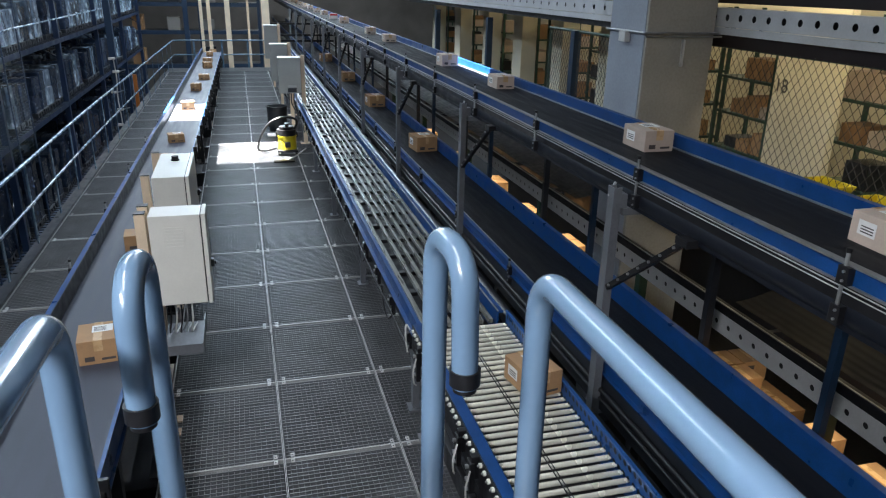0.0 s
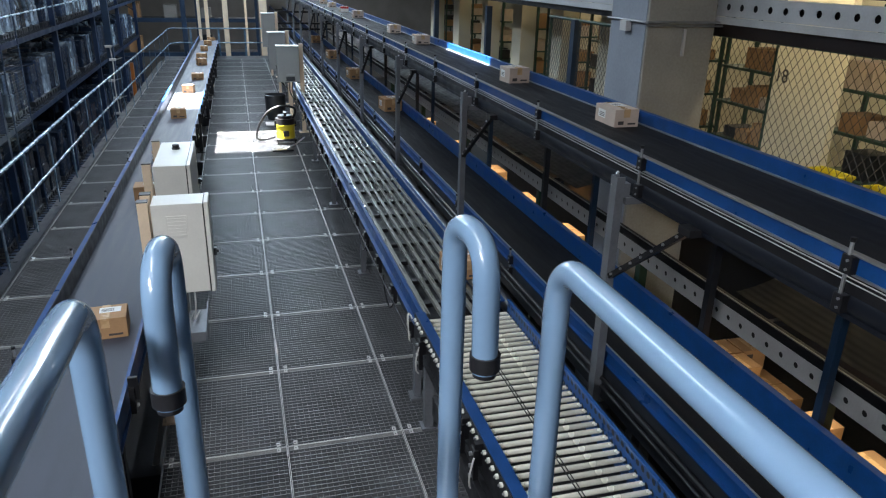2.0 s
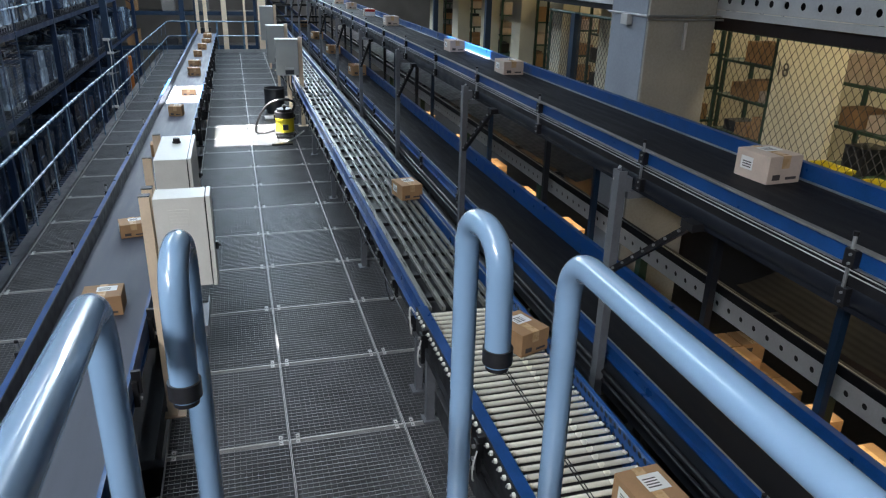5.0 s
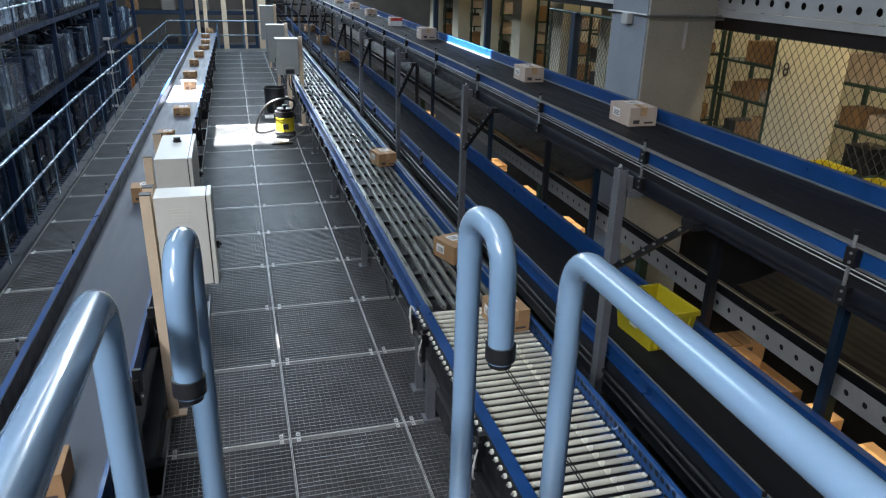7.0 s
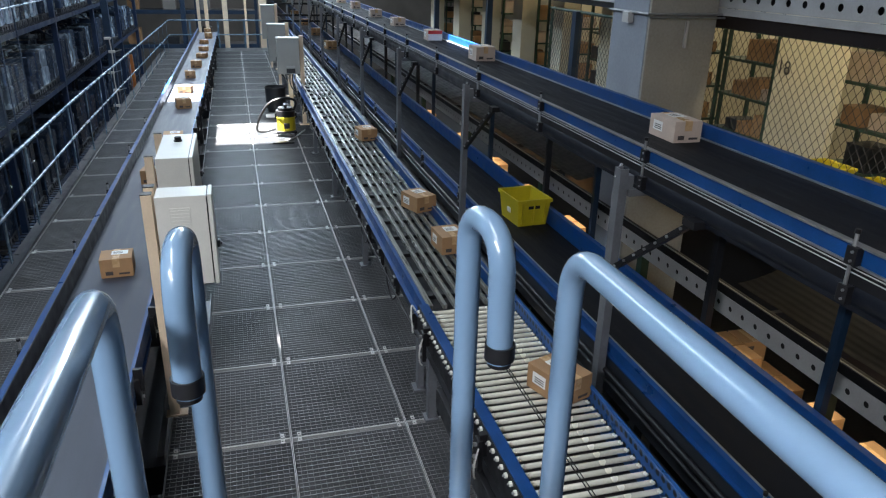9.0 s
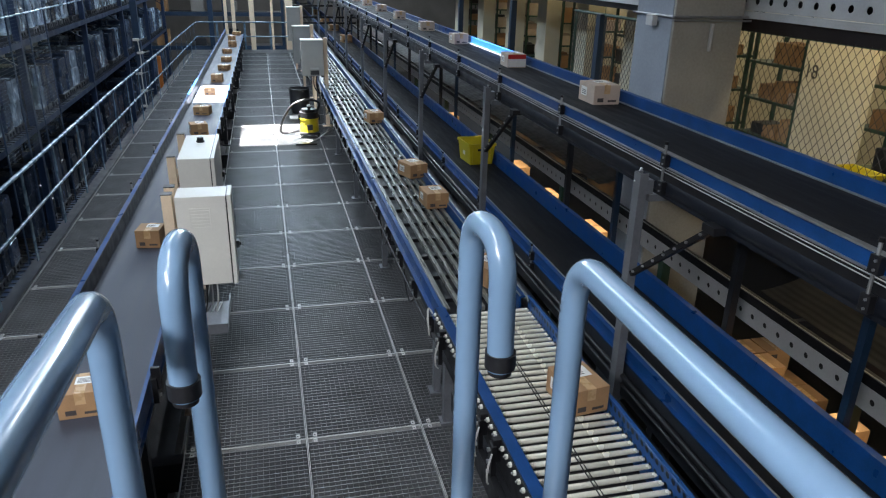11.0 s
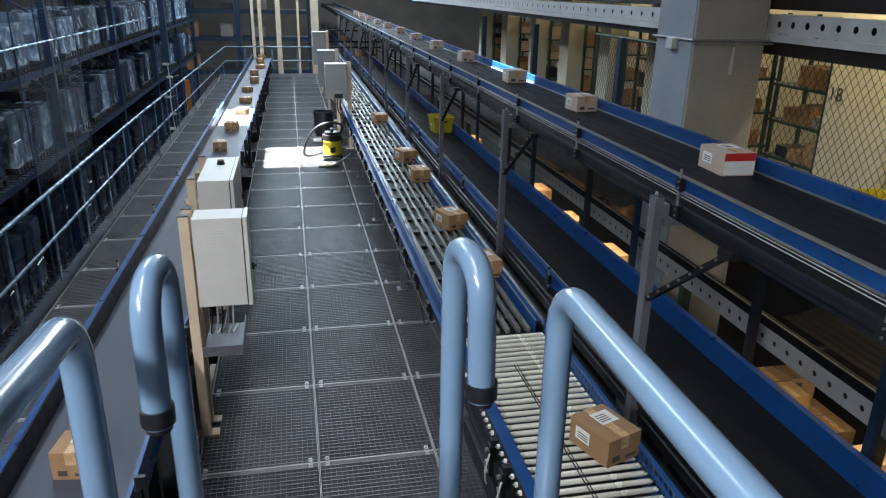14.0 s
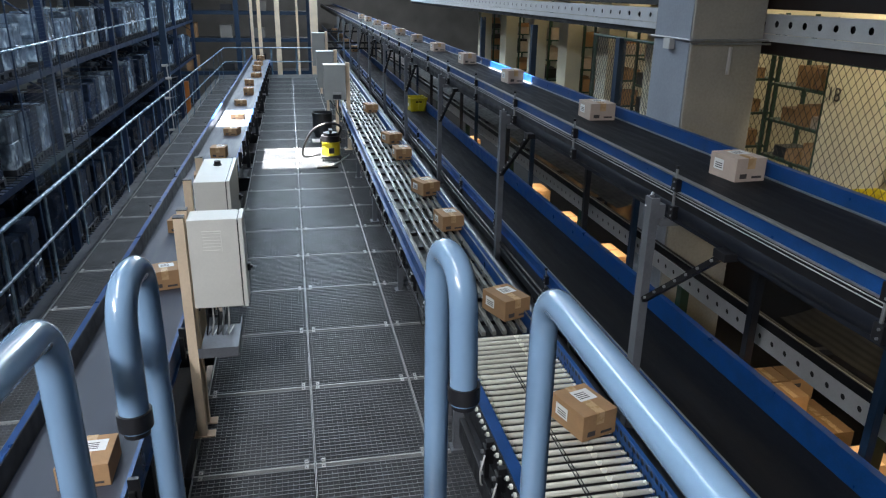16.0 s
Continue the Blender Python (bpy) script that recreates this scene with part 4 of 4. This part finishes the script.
# ---- picking store behind the fence ----
solid("store_floor", CONCRETE, "concrete floor of the picking store", "floor", "structure", (4.4, 15.8, -6, 22, -0.12, -0.02))
solid("store_ceiling", WARMWALL, "pale ceiling of the picking store", "ceiling", "structure", (4.4, 15.8, -6, 22, 3.7, 3.8))
n18 = solid("store_pillar", WARMWALL, "pale painted pillar with the number eighteen", "pillar", "structure", (5.12, 5.20, 1.36, 2.20, -0.02, 3.7), bevel=0.01)
for txt, loc in (("18", (5.113, 2.17, 2.00)),):
    cu = bpy.data.curves.new("number", "FONT")
    cu.body, cu.size, cu.extrude = txt, 0.19, 0.001
    cu.materials.append(INK)
    ob = new("number", cu)
    ob.parent = n18
    ob.matrix_basis = Matrix.Translation(loc) @ Matrix(((0, 0, -1, 0), (-1, 0, 0, 0), (0, 1, 0, 0), (0, 0, 0, 1)))
    ob["label"] = "black stencilled number 18"


def store_shelf(x, y, w, levels, rng):
    s = thing("storage_shelf", "green steel shelf with brown cartons and bins", "shelf", pose(x, y, 0), group="store shelves")
    for px in (0, 0.5):
        for py in (0, w):
            boxes("upright", GREEN, s, (px - 0.02, px + 0.02, py - 0.02, py + 0.02, -0.02, 2.75))
    for z in levels:
        boxes("shelf_board", GREEN, s, (0, 0.5, 0.02, w - 0.02, z - 0.03, z))
    for z in levels[:-1]:
        yy = 0.05
        while yy < w - 0.2:
            d = rng.uniform(0.16, 0.3)
            if rng.random() < 0.85:
                hh = rng.uniform(0.12, 0.28)
                cx = x + rng.uniform(0.02, 0.08)
                solid("carton", rng.choice((CARTON, CARTON, CARTONPALE, DARKSTEEL)), "small carton standing on a store shelf", "carton", "thing", (cx, cx + 0.32, y + yy, y + min(yy + d, w - 0.03), z + 0.001, z + hh), bevel=0.004)
            yy += d + rng.uniform(0.02, 0.06)


LV = (0.12, 0.62, 1.08, 1.52, 1.95, 2.45)
store_shelf(5.75, 2.95, 1.0, LV, rng)
store_shelf(5.75, 0.55, 1.55, LV, rng)
store_shelf(5.75, -1.2, 1.6, LV, rng)
for y in (4.3, 6.0, 7.8, 9.6, 11.6, 13.8, 16.2):
    store_shelf(5.6, y, 1.3, LV, rng)
solid("store_partition", WARMWALL, "pale partition at the back of the picking aisle", "wall", "structure", (7.6, 7.7, -6, 22, -0.02, 3.7))
for y in (5.2, 5.7, 7.35, 9.2, 11.2, 13.3, 15.7):
    solid("store_pillar", WARMWALL, "pale painted pillar of the picking store", "pillar", "structure", (5.1, 5.4, y, y + rng.uniform(0.3, 0.5), -0.02, 3.7), bevel=0.01)
for y in (0.4, 2.6, 4.5, 7.0, 10.0, 13.0):
    t = thing("tube_lamp", "lit fluorescent tube lamp over the picking aisle", "lamp", pose(6.7, y, 3.1), group="tube lamps")
    boxes("housing", WHITEPIPE, t, (-0.08, 0.08, 0, 1.3, 0.03, 0.1), bevel=0.005)
    rods("hanger", GALV, t, ((0, 0.2, 0.1), (0, 0.2, 0.6), 0.008), ((0, 1.1, 0.1), (0, 1.1, 0.6), 0.008), seg=6)
    rods("tube", TUBELIGHT, t, ((0, 0.02, 0.0), (0, 1.28, 0.0), 0.025), seg=12)
solid("partition_post", RACKBLUE, "blue steel post of the store partition", "post", "structure", (4.20, 4.30, 5.0, 5.12, -0.02, 2.4), (4.20, 4.30, 8.6, 8.7, -0.02, 2.4), (4.20, 4.30, 12.2, 12.3, -0.02, 2.4))
# Coloured dark and run down low to stand in for the shade there.
solid("store_wall", DARKSTEEL, "low store partition wall, coloured dark for the shade there", "wall", "structure", (4.24, 4.32, 2.65, 22, -0.13, 1.15), (4.30, 4.38, -6, 2.6, -0.13, 0.98))



def tote(name_label, m):
    t = thing("plastic_tote", name_label, "tote", m)
    bm = bmesh.new()
    w, d, h = 0.175, 0.225, 0.27
    ring = []
    for z, s in ((0.0, 0.86), (h, 1.0)):
        ring.append([bm.verts.new((sx * w * s, sy * d * s, z)) for sx, sy in ((-1, -1), (1, -1), (1, 1), (-1, 1))])
    inner = []
    for z, s in ((h, 0.95), (0.02, 0.80)):
        inner.append([bm.verts.new((sx * w * s, sy * d * s, z)) for sx, sy in ((-1, -1), (1, -1), (1, 1), (-1, 1))])
    chain = [ring[0], ring[1], inner[0], inner[1]]
    for a, b in zip(chain, chain[1:]):
        for k in range(4):
            bm.faces.new((a[k], a[(k + 1) % 4], b[(k + 1) % 4], b[k]))
    bm.faces.new(ring[0])
    bm.faces.new(inner[1])
    part("body", bm, YELLOW, t)
    bm = bmesh.new()
    for a in ((-w - 0.012, w + 0.012, -d - 0.012, -d + 0.004), (-w - 0.012, w + 0.012, d - 0.004, d + 0.012), (-w - 0.012, -w + 0.004, -d, d), (w - 0.004, w + 0.012, -d, d)):
        box(bm, *a, h - 0.03, h + 0.006, bevel=0.004)
    part("rim", bm, YELLOW, t)
    boxes("handle_slot", BLACK, t, (-0.06, 0.06, -d * 0.97 - 0.005, -d * 0.97 - 0.001, h - 0.09, h - 0.06))
    boxes("label_plate", PAPER, t, (-w * 0.97 - 0.004, -w * 0.97, -0.05, 0.03, 0.10, 0.15))
    for sx in (-0.12, 0.0, 0.12):
        boxes("rib", YELLOW, t, (sx - 0.006, sx + 0.006, -d - 0.008, -d * 0.88, 0.03, h - 0.03))
    return t


for y in (-0.35, 0.25, 0.85):
    tote("yellow plastic tote standing behind the wire fence", pose(4.62, y, 1.14, 0, 0, 90))
solid("tote_table", GREEN, "green steel table holding yellow totes", "table", "thing", (4.42, 4.85, -0.7, 1.2, 1.10, 1.135), (4.44, 4.48, -0.68, -0.64, -0.02, 1.10), (4.79, 4.83, -0.68, -0.64, -0.02, 1.10), (4.44, 4.48, 1.14, 1.18, -0.02, 1.10), (4.79, 4.83, 1.14, 1.18, -0.02, 1.10))

# ---- pallets of cartons on the level below ----
for i, (x, y) in enumerate(((3.75, -1.6), (3.75, -0.5), (4.0, 0.7), (3.7, 3.0), (3.7, 4.4), (3.7, 5.9), (3.8, 7.6), (3.7, 9.6), (3.7, 12.0))):
    p = thing("pallet", "wooden pallet loaded with brown cartons", "pallet", pose(x, y, -0.95))
    each("deck_board", boxes, WOOD, p, *[(-0.4, 0.4, -0.5 + 0.14 * k, -0.4 + 0.14 * k, 0.10, 0.12) for k in range(8)])
    each("stringer", boxes, WOOD, p, (-0.4, -0.32, -0.5, 0.58, 0.0, 0.10), (-0.04, 0.04, -0.5, 0.58, 0.0, 0.10), (0.32, 0.4, -0.5, 0.58, 0.0, 0.10))
    if i > 2:
        solid("carton_stack", CARTON, "stacked brown cartons on a far pallet", "cartons", "stuff",
              *[(x - 0.395 + 0.265 * (k % 3), x - 0.145 + 0.265 * (k % 3), y - 0.49 + 0.265 * (k // 3 % 4), y - 0.24 + 0.265 * (k // 3 % 4), -0.829 + 0.202 * (k // 12), -0.629 + 0.202 * (k // 12)) for k in range(30)], bevel=0.004)
        continue
    for kx in range(3):
        for ky in range(4):
            for kz in range(rng.choice((2, 2, 3))):
                x0, y0, z0 = x - 0.395 + 0.265 * kx + rng.uniform(0, 0.01), y - 0.49 + 0.265 * ky + rng.uniform(0, 0.01), -0.829 + 0.202 * kz
                b = solid("carton", CARTON, "brown cardboard carton with dark print stacked on a pallet", "carton", "thing", (x0, x0 + 0.25, y0, y0 + 0.25, z0, z0 + 0.20), bevel=0.004)
                boxes("tape", TAPE, b, (x0 + 0.10, x0 + 0.15, y0 + 0.004, y0 + 0.246, z0 + 0.2002, z0 + 0.2012))
                boxes("print", INK, b, (x0 - 0.0012, x0 - 0.0002, y0 + 0.15, y0 + 0.21, z0 + 0.12, z0 + 0.16))
                boxes("print", INK, b, (x0 + 0.04, x0 + 0.11, y0 - 0.0012, y0 - 0.0002, z0 + 0.12, z0 + 0.16))
solid("rack_shelf", GREEN, "green rack shelf under the store carrying pallets", "rack", "structure", (3.3, 4.4, -4, 14, -1.05, -0.952),
      *[(3.3, 3.38, y, y + 0.08, -3.99, 0.5) for y in (-3.0, -1.0, 1.3, 3.7, 6.7, 9.7, 12.7)])


# ---- cartons that ride on the conveyors ----
def carton(w, d, h, mat, label, red=False, sticker=True):
    c = thing("carton", label, "carton", group="cartons on the conveyors")
    boxes("box", mat, c, (-w / 2, w / 2, -d / 2, d / 2, 0, h), bevel=0.004)
    boxes("tape", TAPE, c, (-0.025, 0.025, -d / 2 + 0.001, d / 2 - 0.001, h, h + 0.0012), (-0.025, 0.025, -d / 2 - 0.0012, -d / 2, h * 0.55, h + 0.0012), (-0.025, 0.025, d / 2, d / 2 + 0.0012, h * 0.55, h + 0.0012))
    if sticker:
        s = boxes("shipping_label", PAPER, c, (-w * 0.15, w * 0.36, -d * 0.05, d * 0.32, h + 0.0014, h + 0.0022))
        each("print", boxes, INK, s, *[(-w * 0.10, w * 0.20, d * (0.02 + 0.06 * k), d * (0.045 + 0.06 * k), h + 0.0023, h + 0.0027) for k in range(4)])
        s = boxes("side_label", PAPER, c, (-w / 2 - 0.0015, -w / 2, -d * 0.02, d * 0.34, h * 0.32, h * 0.78))
        each("print", boxes, INK, s, *[(-w / 2 - 0.0020, -w / 2 - 0.0016, d * 0.02, d * 0.28, h * (0.40 + 0.09 * k), h * (0.44 + 0.09 * k)) for k in range(3)])
    if red:
        boxes("red_band", RED, c, (-w / 2 + 0.004, w / 2 - 0.004, -d / 2 - 0.0026, -d / 2 - 0.0014, h * 0.66, h * 0.98))
        boxes("end_label", PAPER, c, (-w / 2 + 0.004, w / 2 - 0.004, -d / 2 - 0.0026, -d / 2 - 0.0014, h * 0.06, h * 0.65))
    else:
        each("print", boxes, INK, c, (w * 0.05, w * 0.38, -d / 2 - 0.0010, -d / 2 - 0.0002, h * 0.14, h * 0.24), (-w * 0.35, -w * 0.12, -d / 2 - 0.0010, -d / 2 - 0.0002, h * 0.14, h * 0.34))
    return c


def motions():
    r = random.Random(5)
    end = 16.0
    # grey conveyor: cartons come towards the platform
    for p in (0.31, 2.28, 5.27, 6.76, 9.55, 11.95, 13.75, 16.1, 17.5, 19.25, 20.72, 22.35, 23.8, 25.4, 26.9, 28.5, 30.2, 31.7, 33.2, 34.8):
        k = 1.08 if p < 6 else 1.0
        w, d, h = k * (0.205 + r.uniform(-0.02, 0.03)), k * (0.22 + r.uniform(-0.03, 0.04)), k * (0.125 + r.uniform(-0.02, 0.03))
        c = carton(w, d, h, CARTON, "small brown carton riding on the grey belt", sticker=True)
        dx, turn = r.uniform(-0.05, 0.05), r.uniform(-14, 14)

        def at(t):
            y = p - 0.915 * t
            x = -1.09 + 0.0087 * (min(y, 20) - 1.5) + dx
            if y > 20.3:
                return pose(x, y, 0.751 - (y - 20.3) * 0.265 + 0.03, -14.8, 0, turn)
            return pose(x, y, 0.751, 0, 0, turn)
        walk(c, [(t / 2, at(t / 2)) for t in range(33)])
    # strip conveyor: cartons leave the platform, faster on the rollers
    for i, s in enumerate((0.9, 5.6, 7.3, 10.22, 12.25, 15.45, 17.2)):
        c = carton(0.215, 0.275, 0.148, CARTON, "brown carton with a white shipping label on the roller line")
        turn = (10, 20, 4, 20, 8, 20, 16)[i]
        def at(t):
            return pose(1.39, 0.08 + 0.615 * (t - s), 0.8065, 0, 0, turn) if t > s else pose(1.40, 0.90 * (t - s) + 0.08, 0.7995, 0, 0, turn)
        walk(c, [(t / 4, at(t / 4)) for t in range(65)])
    # overhead conveyor: cartons come towards the platform
    for p in (-1.84, 0.15, 3.08, 5.17, 9.05, 11.0, 14.9, 17.05, 19.37, 21.43, 23.9, 26.17, 28.4, 30.6, 32.9, 35.2, 37.6, 40.1, 42.3):
        red = p == 17.05
        w, d, h = 0.205 + r.uniform(-0.02, 0.015), 0.255 + r.uniform(-0.03, 0.05), 0.14 + r.uniform(-0.015, 0.012)
        c = carton(w, d, h, CARTONPALE, "pale carton with red and white end label on overhead belt" if red else "pale cardboard carton riding on the overhead belt", red=red)
        turn = r.uniform(-5, 5)
        walk(c, [(t, pose(2.50, p - 1.235 * t, 1.956, 0, 0, turn)) for t in (0.0, end)])
    # lower black belt: cartons and a tote leave the platform
    for p in (6.44, 10.6, 14.6, 19.4):
        c = carton(0.32, 0.40, 0.22, CARTON, "brown carton riding on the lower black belt")
        walk(c, [(t, pose(2.50, p + 1.22 * t, 0.571, 0, 0, 6)) for t in (0.0, end)])
    c = tote("yellow plastic tote riding on the lower black belt", pose(2.4, 0, 0.571))
    walk(c, [(t, pose(2.51, -8.83 + 1.235 * t, 0.571, 0, 0, 4)) for t in (0.0, end)])


# ---- grating panels ----
grating(floor, ((-0.78, 0.0), (0.0, PW), (PW, 2 * PW)), -5, 22, 0)
grating(walkway, ((-2.44, -1.5),), -5, 22, -0.11)

motions()
